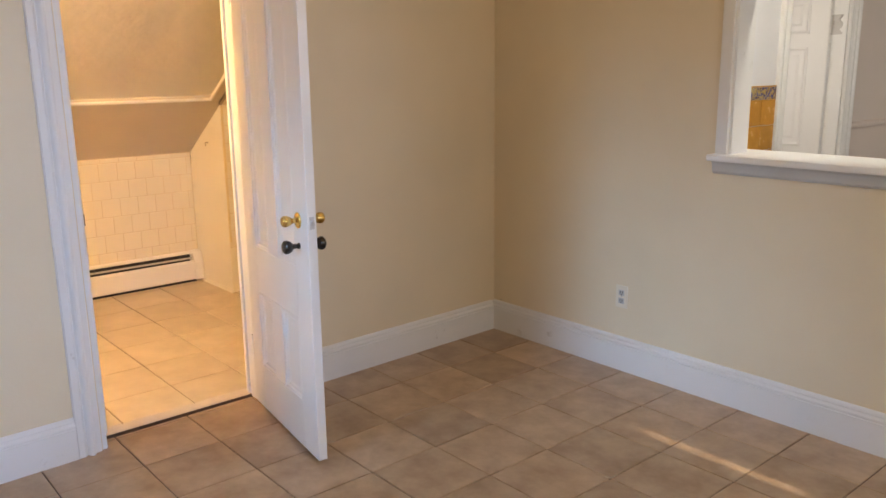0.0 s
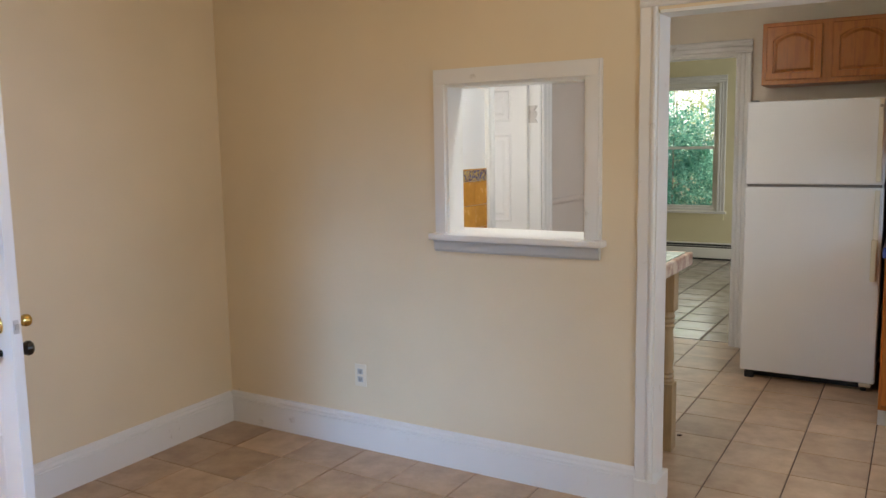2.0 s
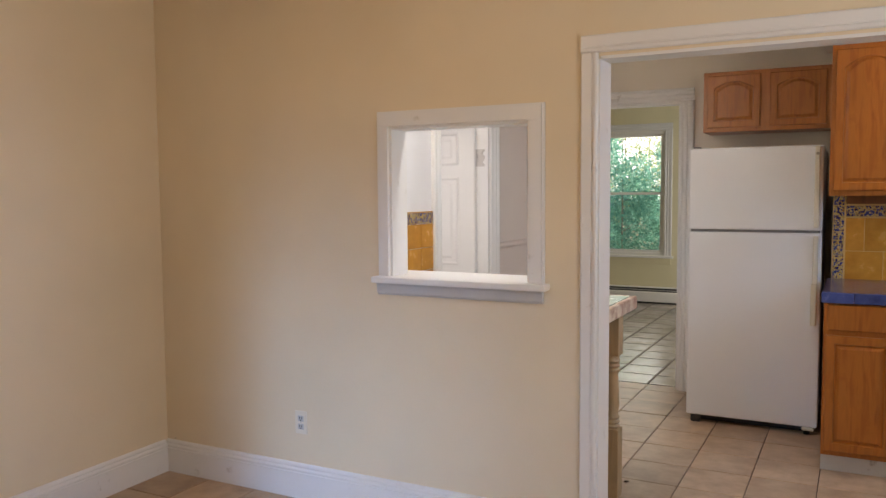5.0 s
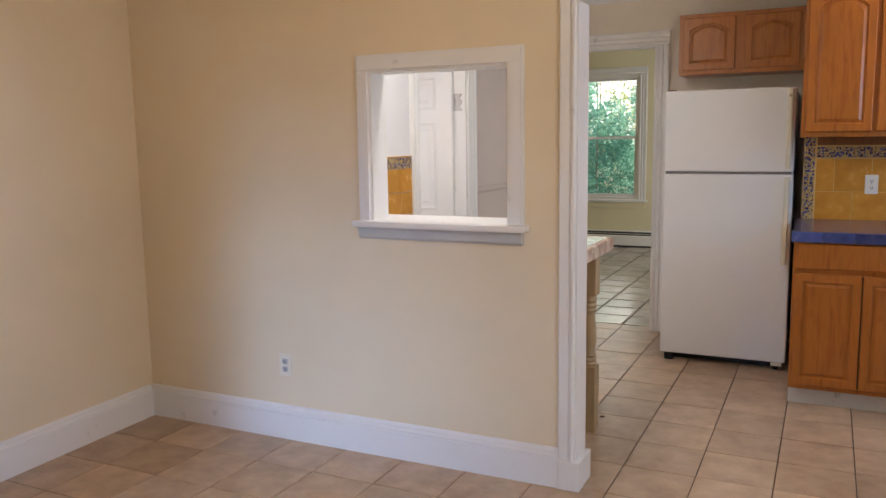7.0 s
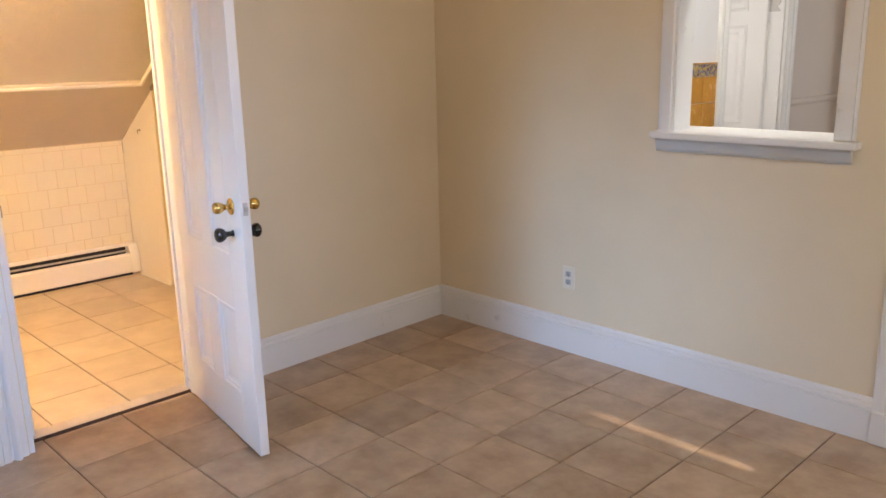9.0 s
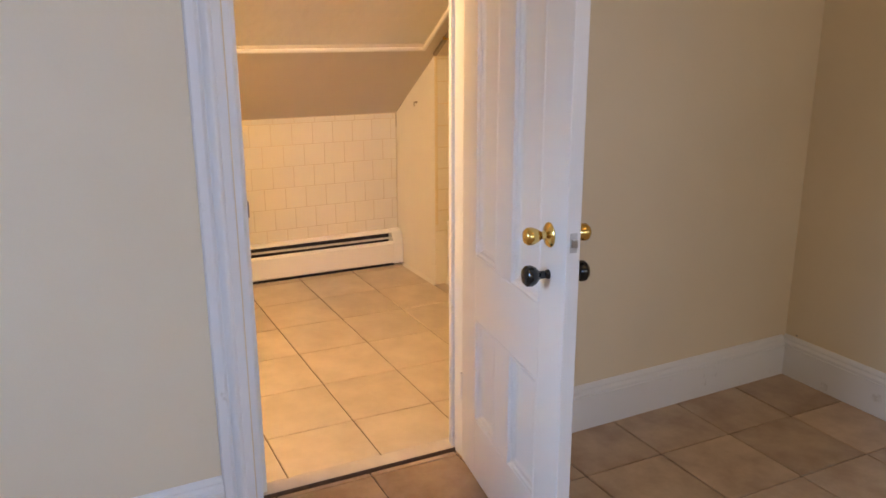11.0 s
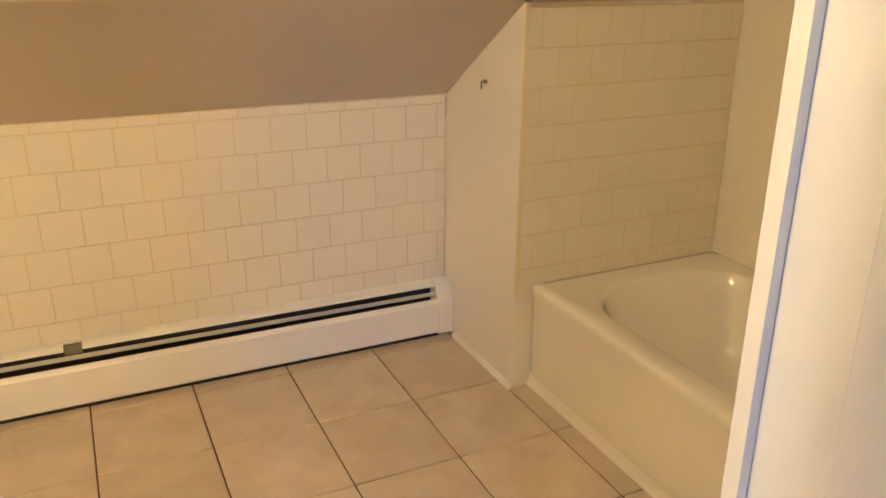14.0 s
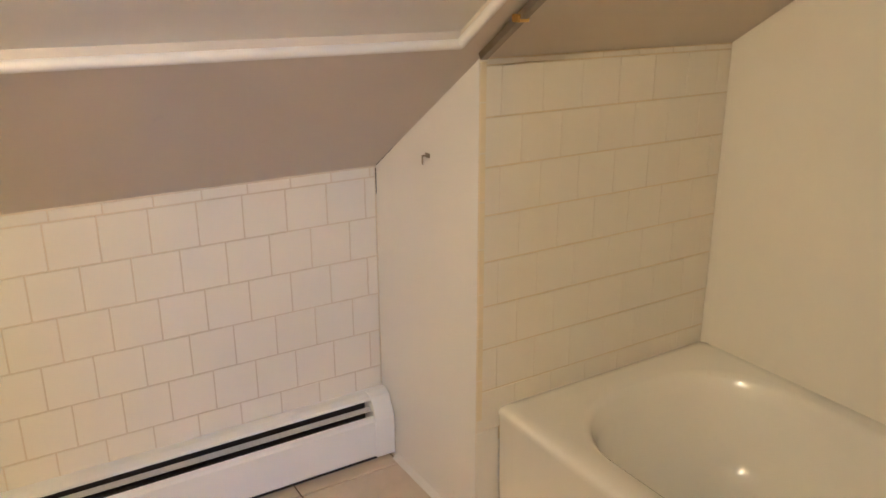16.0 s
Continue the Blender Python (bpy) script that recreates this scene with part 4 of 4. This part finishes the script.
sky_bsdf.inputs["Base Color"].default_value = (0, 0, 0, 1)
sky_bsdf.inputs["Emission Color"].default_value = (0.80, 0.94, 1.0, 1)
sky_bsdf.inputs["Emission Strength"].default_value = 1.5
setting(part("backdrop", box(-70, 70, 130, 130.5, -0.6, 70), sky_mat), "pale bright sky beyond the trees", "sky")


def leaf_cloud(name, centres, count, size, mat, parent, seed):
    rng = np.random.default_rng(seed)
    verts, faces = [], []
    for c, r in centres:
        k = int(count * r * r)
        d = rng.normal(size=(k, 3))
        d /= np.linalg.norm(d, axis=1)[:, None]
        rad = r * rng.uniform(0.35, 1.05, k) ** 0.6
        for dd, rr in zip(d, rad):
            p = np.array(c) + dd * rr * np.array([1, 1, 0.8])
            a = rng.normal(size=3)
            a /= np.linalg.norm(a)
            b = np.cross(a, rng.normal(size=3))
            b /= np.linalg.norm(b) + 1e-9
            s = size * rng.uniform(0.6, 1.5)
            n = len(verts)
            verts += [tuple(p - a * s), tuple(p + b * s * 0.45), tuple(p + a * s), tuple(p - b * s * 0.45)]
            faces.append((n, n + 1, n + 2, n + 3))
    me = bpy.data.meshes.new(name)
    me.from_pydata(verts, [], faces)
    me.materials.append(mat)
    ob = new(name, me)
    ob.parent = parent
    return ob


def tree(label, x, y, height, spread, mat, seed, low=0.25, dense=120):
    rng = random.Random(seed)
    ob = thing("tree", label, "tree", "trees outside the window", "", pose(x, y, -0.6))
    bm = lathe([(0.026, 0), (0.020, height * 0.3), (0.013, height * 0.65), (0.008, height), (0, height)], 8)
    limbs = []
    for k in range(12):
        z = height * (low + (0.95 - low) * k / 12)
        ang = rng.uniform(0, 6.28)
        L = spread * (1.1 - 0.7 * k / 12) * rng.uniform(0.7, 1.1)
        tip = Vector((math.cos(ang) * L, math.sin(ang) * L, z + L * 0.45))
        b2 = lathe([(0.009, 0), (0.003, 1), (0, 1)], 5)
        start = Vector((0, 0, z))
        q = (tip - start).to_track_quat("Z", "Y").to_matrix().to_4x4()
        bmesh.ops.transform(b2, matrix=Matrix.Translation(start) @ q @ Matrix.Diagonal((1, 1, (tip - start).length, 1)), verts=b2.verts)
        join(bm, b2)
        limbs.append((tuple(start.lerp(tip, 0.9)), L * 0.62))
        limbs.append((tuple(start.lerp(tip, 0.5)), L * 0.5))
    part("trunk", bm, BARK, ob)
    leaf_cloud("crown", limbs, dense * 1.5, 0.034, mat, ob, seed)
    return ob


tree("dense blue-green evergreen tree outside the window", -1.30, 14.2, 4.3, 1.2, LEAF, 3, 0.05, 2200)
tree("dense blue-green evergreen tree outside the window", -0.35, 15.0, 3.1, 1.05, LEAF, 4, 0.05, 2200)
tree("yellow-green leafy tree beyond the evergreens", -2.1, 17.5, 5.4, 1.4, LEAFYELLOW, 5, 0.2, 520)
tree("thin yellowing tree beyond the evergreens", -0.9, 22.0, 7.6, 1.9, LEAFYELLOW, 6, 0.25, 200)
tree("pale thin-leaved tree beyond the evergreens", 0.3, 20.0, 6.4, 1.6, LEAFYELLOW, 8, 0.2, 170)
tree("pale thin-leaved tree beyond the evergreens", -3.0, 24.0, 8.0, 2.2, LEAFYELLOW, 9, 0.2, 170)
tree("blue-green shrubby tree outside the window", -2.6, 15.5, 3.6, 1.4, LEAF, 7, 0.05, 900)

# ================= setting: bathroom =================
FXW, PY, TX, TY = -2.186, -0.840, -1.662, -0.015     # far wall, board, tub wall, back wall
ZK, SL = 0.942, 0.645                                # knee height and roof slope
BYL = -3.3
BZ = 0.03                                           # the bathroom floor lies a little higher


def slope_z(x):
    return ZK + SL * (x - FXW)


setting(part("wall_bath_west", box(FXW - 0.12, FXW, BYL, 0.22, -0.05, ZK), WALLGROUT), "cream tiled knee wall", "wall")
setting(part("wall_bath_board", prism([(FXW + 0.001, PY), (TX, PY), (TX, TY + 0.1), (FXW + 0.001, TY + 0.1)], 0, ZK - 0.012), BOARD), "smooth white board beside the tub", "wall")
wedge = bmesh.new()
vs = [(FXW + 0.001, ZK - 0.0119), (TX, ZK - 0.0119), (TX, slope_z(TX) - 0.0008), (FXW + 0.001, slope_z(FXW + 0.001) - 0.0008)]
a = [wedge.verts.new((x, PY, z)) for x, z in vs]
b = [wedge.verts.new((x, TY + 0.1, z)) for x, z in vs]
wedge.faces.new(a)
wedge.faces.new(b[::-1])
for i in range(4):
    wedge.faces.new((a[i], b[i], b[(i + 1) % 4], a[(i + 1) % 4]))
bmesh.ops.recalc_face_normals(wedge, faces=wedge.faces)
setting(part("wall_bath_board_top", wedge, BOARD), "sloped top of the smooth white board", "wall")
setting(part("wall_tub_back", box(TX + 0.001, BX - 0.001, TY, TY + 0.1, 0, 2.42), SURROUND), "smooth cream tub surround", "wall")
setting(part("wall_bath_south", box(FXW - 0.1, BX - 0.001, BYL - 0.1, BYL, 0, 2.4), BATHWALL), "cream painted bathroom wall", "wall")


def slab(x0, x1, y0, y1, z_of, thick, bm=None):
    bm = bm or bmesh.new()
    lo = [bm.verts.new((x, y, z_of(x))) for x, y in ((x0, y0), (x1, y0), (x1, y1), (x0, y1))]
    hi = [bm.verts.new((x, y, z_of(x) + thick)) for x, y in ((x0, y0), (x1, y0), (x1, y1), (x0, y1))]
    bm.faces.new(lo[::-1])
    bm.faces.new(hi)
    for i in range(4):
        bm.faces.new((lo[i], lo[(i + 1) % 4], hi[(i + 1) % 4], hi[i]))
    bmesh.ops.recalc_face_normals(bm, faces=bm.faces)
    return bm


RX = -1.622
UY = PY - 0.075
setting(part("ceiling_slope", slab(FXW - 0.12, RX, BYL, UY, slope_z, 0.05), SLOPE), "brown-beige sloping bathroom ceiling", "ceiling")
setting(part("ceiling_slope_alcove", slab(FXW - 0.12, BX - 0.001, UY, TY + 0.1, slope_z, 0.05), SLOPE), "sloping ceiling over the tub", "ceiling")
RZ = slope_z(RX)


def upper_z(x):
    return slope_z(x) + 0.036


def bead(name, a, b, r, label):
    """A rounded plaster edge between two points."""
    a, b = Vector(a), Vector(b)
    bm = lathe([(0, 0), (r, 0), (r, 1), (0, 1)], 10)
    bmesh.ops.transform(bm, matrix=Matrix.Translation(a) @ (b - a).to_track_quat("Z", "Y").to_matrix().to_4x4() @ Matrix.Diagonal((1, 1, (b - a).length, 1)), verts=bm.verts)
    return setting(part(name, bm, BOARD, None, "", True), label, "trim")


bead("ledge", (RX + 0.001, BYL, RZ + 0.010), (RX + 0.001, UY, RZ + 0.010), 0.011, "rounded plaster edge along the sloping ceiling")
bead("ledge", (RX, UY - 0.001, RZ + 0.010), (-0.30, UY - 0.001, slope_z(-0.30) + 0.010), 0.011, "rounded plaster edge beside the tub")
setting(part("ceiling_upper", slab(RX - 0.02, -0.22, BYL, UY - 0.0005, upper_z, 0.03), PLASTER), "trowelled cream plaster on the upper slope", "ceiling")
setting(part("ceiling_bath", box(-0.26, BX - 0.001, BYL, UY - 0.0005, 2.29, 2.4), BATHWALL), "cream bathroom ceiling", "ceiling")

# wall tiles
wt = thing("knee_wall_tiles", "cream glazed square tiles in running bond with tan joints", "tiles", "", "structure")
TP = 0.1195


def tile_mesh(w, h, d, name, mat, bevel=0.002):
    bm = box(0, w, -d, 0, 0, h, bevel=bevel, seg=1)
    me = bpy.data.meshes.new(name)
    bm.to_mesh(me)
    bm.free()
    me.materials.append(mat)
    return me


def lay(me, parent, m, name="tile"):
    ob = new(name, me)
    ob.parent = parent
    ob.matrix_basis = m
    return ob


TILE = tile_mesh(TP - 0.0032, TP - 0.0032, 0.0025, "wall_tile", WALLTILE, 0.0012)


def tile_row(parent, start, length, first, z, h, mat, d=0.0025, joint=0.0032):
    """A row of tiles along local x from a start pose, the first one cut to a given width."""
    x, w = 0.0, first
    while x < length - 0.012:
        w = min(w, length - x)
        me = TILE if (abs(w - TP) < 1e-6 and h > 0.1 and joint > 0.003) else tile_mesh(w - joint, h - 0.0032, d, "cut_wall_tile", mat, 0.0011)
        lay(me, parent, start @ pose(x, 0, z))
        x, w = x + w, TP


KNEE = pose(FXW, -2.62, 0, 0, 0, 90)
for j in range(6):
    tile_row(wt, KNEE, 2.62 + PY - 0.001, 0.0195 if j % 2 else 0.0725, 0.911 - TP * (j + 1), TP, WALLTILE)
tile_row(wt, KNEE, 2.62 + PY - 0.001, TP * 0.75, 0.9115, 0.029, WALLTILE)
tt = thing("tub_wall_tiles", "cream glazed square tiles at the foot of the tub", "tiles", "", "structure")
part("grout_bed", box(TX, TX + 0.001, PY + 0.001, TY - 0.001, 0.30, 1.280), TUBGROUT, tt)
TUBFOOT = pose(TX + 0.001, PY + 0.001, 0, 0, 0, 90)
TQ = 0.1157
for j in range(9):
    h = TQ if j < 8 else 1.2805 - 0.340 - 8 * TQ
    if h > 0.012:
        tile_row(tt, TUBFOOT, TY - PY - 0.002, TP / 2 if j % 2 else TP, 0.340 + TQ * j, h, WALLTILE, joint=0.0005)

# tub
tub = thing("bathtub", "ivory enamelled alcove bathtub with a rolled rim", "bathtub", "", "", pose(TX + 0.0038, -0.775, BZ))
TL, TW, TZ = 1.52, 0.7592, 0.372


def rounded(x0, x1, y0, y1, r, z, n=8):
    pts = []
    for cx, cy, a0 in ((x1 - r, y1 - r, 0), (x0 + r, y1 - r, 90), (x0 + r, y0 + r, 180), (x1 - r, y0 + r, 270)):
        for k in range(n + 1):
            a = radians(a0 + 90 * k / n)
            pts.append((cx + r * math.cos(a), cy + r * math.sin(a), z))
    return pts


bm = bmesh.new()
levels = [rounded(0, TL, 0.012, TW, 0.004, 0.0), rounded(0, TL, 0.006, TW, 0.004, TZ - 0.035), rounded(0, TL, 0.0, TW, 0.005, TZ - 0.018), rounded(0.0, TL, 0.004, TW, 0.010, TZ - 0.006), rounded(0.006, TL - 0.006, 0.012, TW - 0.004, 0.022, TZ),
          rounded(0.030, TL - 0.03, 0.030, TW - 0.016, 0.05, TZ + 0.001), rounded(0.100, TL - 0.080, 0.072, TW - 0.050, 0.23, TZ + 0.0005), rounded(0.110, TL - 0.088, 0.080, TW - 0.057, 0.23, TZ - 0.004), rounded(0.120, TL - 0.098, 0.090, TW - 0.066, 0.225, TZ - 0.015), rounded(0.135, TL - 0.11, 0.100, TW - 0.076, 0.215, TZ - 0.06), rounded(0.20, TL - 0.15, 0.125, TW - 0.10, 0.17, 0.13), rounded(0.25, TL - 0.19, 0.16, TW - 0.135, 0.14, 0.075), rounded(0.31, TL - 0.25, 0.21, TW - 0.185, 0.10, 0.06)]
rings = [[bm.verts.new(p) for p in lv] for lv in levels]
for a, b in zip(rings, rings[1:]):
    for i in range(len(a)):
        bm.faces.new((a[i], a[(i + 1) % len(a)], b[(i + 1) % len(b)], b[i]))
bm.faces.new(rings[-1])
bm.faces.new(rings[0][::-1])
bmesh.ops.recalc_face_normals(bm, faces=bm.faces)
part("shell", bm, TUBWHITE, tub, "", True)
part("apron_flange", sweep([(0, 0), (0.011, 0), (0.010, 0.006), (0.004, 0.020), (0.001, 0.035), (0, 0.04)], ((0.0, 0.006, 0), (0.0001 + TL, 0.006, 0), (0, -1, 0))), TUBWHITE, tub)
setting(part("caulk_bead", sweep([(0, 0), (0.016, 0), (0.004, 0.012), (0, 0.016)], ((FXW + 0.09, PY, BZ), (TX + 0.01, PY, BZ), (0, -1, 0))), BOARD), "white caulk bead along the floor", "trim")
setting(part("tub_end_filler", box(TX, TX + 0.0035, PY + 0.001, -0.770, BZ, 0.3385, bevel=0.001), SURROUND), "narrow white board at the foot of the tub", "trim")

heater("baseboard_heater", "white baseboard heater with a broken top cover against the tiled wall", pose(FXW + 0.003, -3.25, BZ, 0, 0, 90), 3.25 + PY - 0.004, gap_at=(1.067, 1.121))
# curtain track up the slope
track = thing("curtain_track", "tarnished metal shower curtain track on the sloping ceiling", "curtain track")
bm = bmesh.new()
x0, x1, yt = -1.635, -0.45, PY - 0.012
n0 = Vector((x0, yt, slope_z(x0) - 0.004))
n1 = Vector((x1, yt, slope_z(x1) - 0.004))
d = (n1 - n0).normalized()
down = Vector((d.z, 0, -d.x))
sides = Vector((0, 1, 0))
r0 = [n0 + sides * u + down * v for u, v in ((-0.009, 0), (0.009, 0), (0.009, 0.016), (-0.009, 0.016))]
r1 = [n1 + sides * u + down * v for u, v in ((-0.009, 0), (0.009, 0), (0.009, 0.016), (-0.009, 0.016))]
va, vb = [bm.verts.new(p) for p in r0], [bm.verts.new(p) for p in r1]
for i in range(4):
    bm.faces.new((va[i], va[(i + 1) % 4], vb[(i + 1) % 4], vb[i]))
bm.faces.new(va[::-1])
bm.faces.new(vb)
bmesh.ops.recalc_face_normals(bm, faces=bm.faces)
part("rail", bm, BROWNMETAL, track)
for x in (-1.50, -0.95):
    part("bracket", box(x - 0.012, x + 0.012, yt - 0.014, yt + 0.014, slope_z(x) - 0.022, slope_z(x) - 0.006, bevel=0.003), BRASS, track, "small brass bracket")
crack = bmesh.new()
add_box(crack, FXW + 0.003, FXW + 0.005, PY - 0.0015, PY - 0.0002, 0.86, 0.936)
rows = []
for k in range(9):
    xk = FXW + 0.010 + 0.013 * k
    top = slope_z(xk) - 0.001
    low = top - (0.0036 - 0.0003 * k) * (0.55 + 0.45 * math.sin(k * 2.3))
    rows.append([crack.verts.new((xk, y, z)) for y, z in ((PY - 0.001, top), (PY - 0.001, low), (PY + 0.001, low), (PY + 0.001, top))])
for a, b in zip(rows, rows[1:]):
    for i in range(4):
        crack.faces.new((a[i], a[(i + 1) % 4], b[(i + 1) % 4], b[i]))
crack.faces.new(rows[0][::-1])
crack.faces.new(rows[-1])
bmesh.ops.recalc_face_normals(crack, faces=crack.faces)
setting(part("corner_crack", crack, GAPSHADE), "dark crack in the corner below the slope", "trim")
hook = thing("wall_hook", "small bent metal hook in the white board", "hook", "", "", pose(-1.888, PY, 1.024))
part("plate", box(-0.010, 0.010, -0.003, -0.0002, -0.006, 0.006, bevel=0.001), BROWNMETAL, hook)
part("prong", boxes((-0.0022, 0.0022, -0.018, -0.003, -0.0022, 0.0022), (-0.0022, 0.0022, -0.018, -0.0145, -0.022, -0.0023), bevel=0.0008), BROWNMETAL, hook)

# worn tile edge at the corner of the tub wall, tub floor patches
for k in range(8):
    z0 = 0.3745 + TQ * k
    part("edge_tile", box(TX + 0.0011, TX + 0.0046, PY + 0.0015, PY + 0.017, z0, min(z0 + TQ - 0.003, 1.272), bevel=0.0014), EDGETILE, tt, "yellowed narrow edge tile" if k == 0 else "")
for px, py, r in ((0.46, 0.30, 0.030), (0.55, 0.39, 0.034), (0.56, 0.27, 0.028), (0.66, 0.34, 0.036), (0.68, 0.46, 0.030), (0.78, 0.29, 0.033), (0.80, 0.41, 0.036)):
    part("slip_patch", lathe([(0, 0), (r, 0), (r * 0.93, 0.0012), (0, 0.0014)], 14), SLIPPATCH, tub, "worn grey anti-slip patch").matrix_basis = pose(px, py, 0.0602)
nail = thing("nail", "small dark nail head in the wall above the baseboard", "nail", "", "", pose(0.057, -0.0002, 0.180, 90))
part("head", lathe([(0, 0), (0.0035, 0), (0.003, 0.0015), (0, 0.002)], 10), BROWNMETAL, nail)
chip = thing("paint_chip", "small dark crumb of debris on the kitchen floor tiles", "debris", "", "", pose(2.27, 0.905, 0.0006, 0, 0, 25))
part("flake", prism([(-0.012, -0.006), (0.004, -0.009), (0.013, 0.001), (0.003, 0.008), (-0.009, 0.005)], 0, 0.006), THRESH, chip)

# ================= floors: tiles last =================
PX, PYP = 0.315, 0.3145
X0G, Y0G = 0.6286, -0.297
floor = part("floor", box(-0.03, 5.2, -4.95, 3.03, -0.12, -0.006), GROUT)
setting(floor, "beige ceramic tile floor with dark grout", "floor")


def floor_tile(w, h, name, mat):
    bm = box(0, w, 0, h, -0.010, 0, bevel=0.0022, seg=1)
    me = bpy.data.meshes.new(name)
    bm.to_mesh(me)
    bm.free()
    me.materials.append(mat)
    return me


GAPW = 0.0052
FT = floor_tile(PX - GAPW, PYP - GAPW, "floor_tile", FLOORTILE)
rng = random.Random(11)
cells = []
for i in range(-3, 15):
    for j in range(-15, 11):
        x, y = X0G + PX * i, Y0G + PYP * j
        if x < -0.34 or y > 3.03 or x > 4.9:
            continue
        cells.append((x, y))


def clipped(x, y, w, h, lim):
    a, b, c, dd = max(x, lim[0]), min(x + w, lim[1]), max(y, lim[2]), min(y + h, lim[3])
    return (a, b, c, dd) if b - a > 0.015 and dd - c > 0.015 else None


near, rest = [], bmesh.new()
for x, y in cells:
    lim = (-0.026, 5.2, -4.8, 3.025)
    c = clipped(x, y, PX - GAPW, PYP - GAPW, lim)
    if c is None:
        continue
    whole = abs(c[1] - c[0] - PX + GAPW) < 1e-6 and abs(c[3] - c[2] - PYP + GAPW) < 1e-6
    close = -2.9 < y and x < 4.0
    if close and len(near) < 298:
        m = pose(c[0], c[2], rng.uniform(-0.0008, 0.0006), rng.uniform(-0.12, 0.12), rng.uniform(-0.12, 0.12))
        me = FT if whole else floor_tile(c[1] - c[0], c[3] - c[2], "cut_tile", FLOORTILE)
        near.append(lay(me, floor, m))
    else:
        add_box(rest, c[0], c[1], c[2], c[3], -0.010, 0, bevel=0.002, seg=1)
tagged(part("tiles_far", rest, FLOORTILE, floor), kind="stuff")

bfloor = setting(part("floor_bathroom", box(FXW, -0.0670, BYL, TY, -0.12, BZ - 0.006), BATHGROUT), "light beige bathroom floor tiles with brown grout", "floor")
BPX, BPY, BX0, BY0 = 0.345, 0.322, -1.720, -1.166
for i in range(-3, 7):
    for j in range(-8, 5):
        c = clipped(BX0 + BPX * i, BY0 + BPY * j, BPX - 0.0055, BPY - 0.0055, (FXW + 0.001, -0.0672, BYL, TY - 0.002))
        if c:
            lay(floor_tile(c[1] - c[0], c[3] - c[2], "bath_tile", BATHTILE), bfloor, pose(c[0], c[2], BZ + rng.uniform(-0.0006, 0.0004)))
rfloor = setting(part("floor_back_room", box(-1.6, 4.2, 3.031, RY, -0.12, -0.006), GROUT), "beige tile floor of the back room", "floor")
BT = floor_tile(PX - 0.018, PYP - 0.018, "back_room_tile", BACKTILE)
for i in range(-7, 7):
    for j in range(0, 14):
        lay(BT, rfloor, pose(X0G + PX * i, 3.045 + PYP * j, 0))
sfloor = setting(part("floor_side_room", box(-0.3, KX0 - 0.0, 0.14, 4.1, -0.13, -0.0125), FLOORTILE), "beige floor of the side room", "floor")
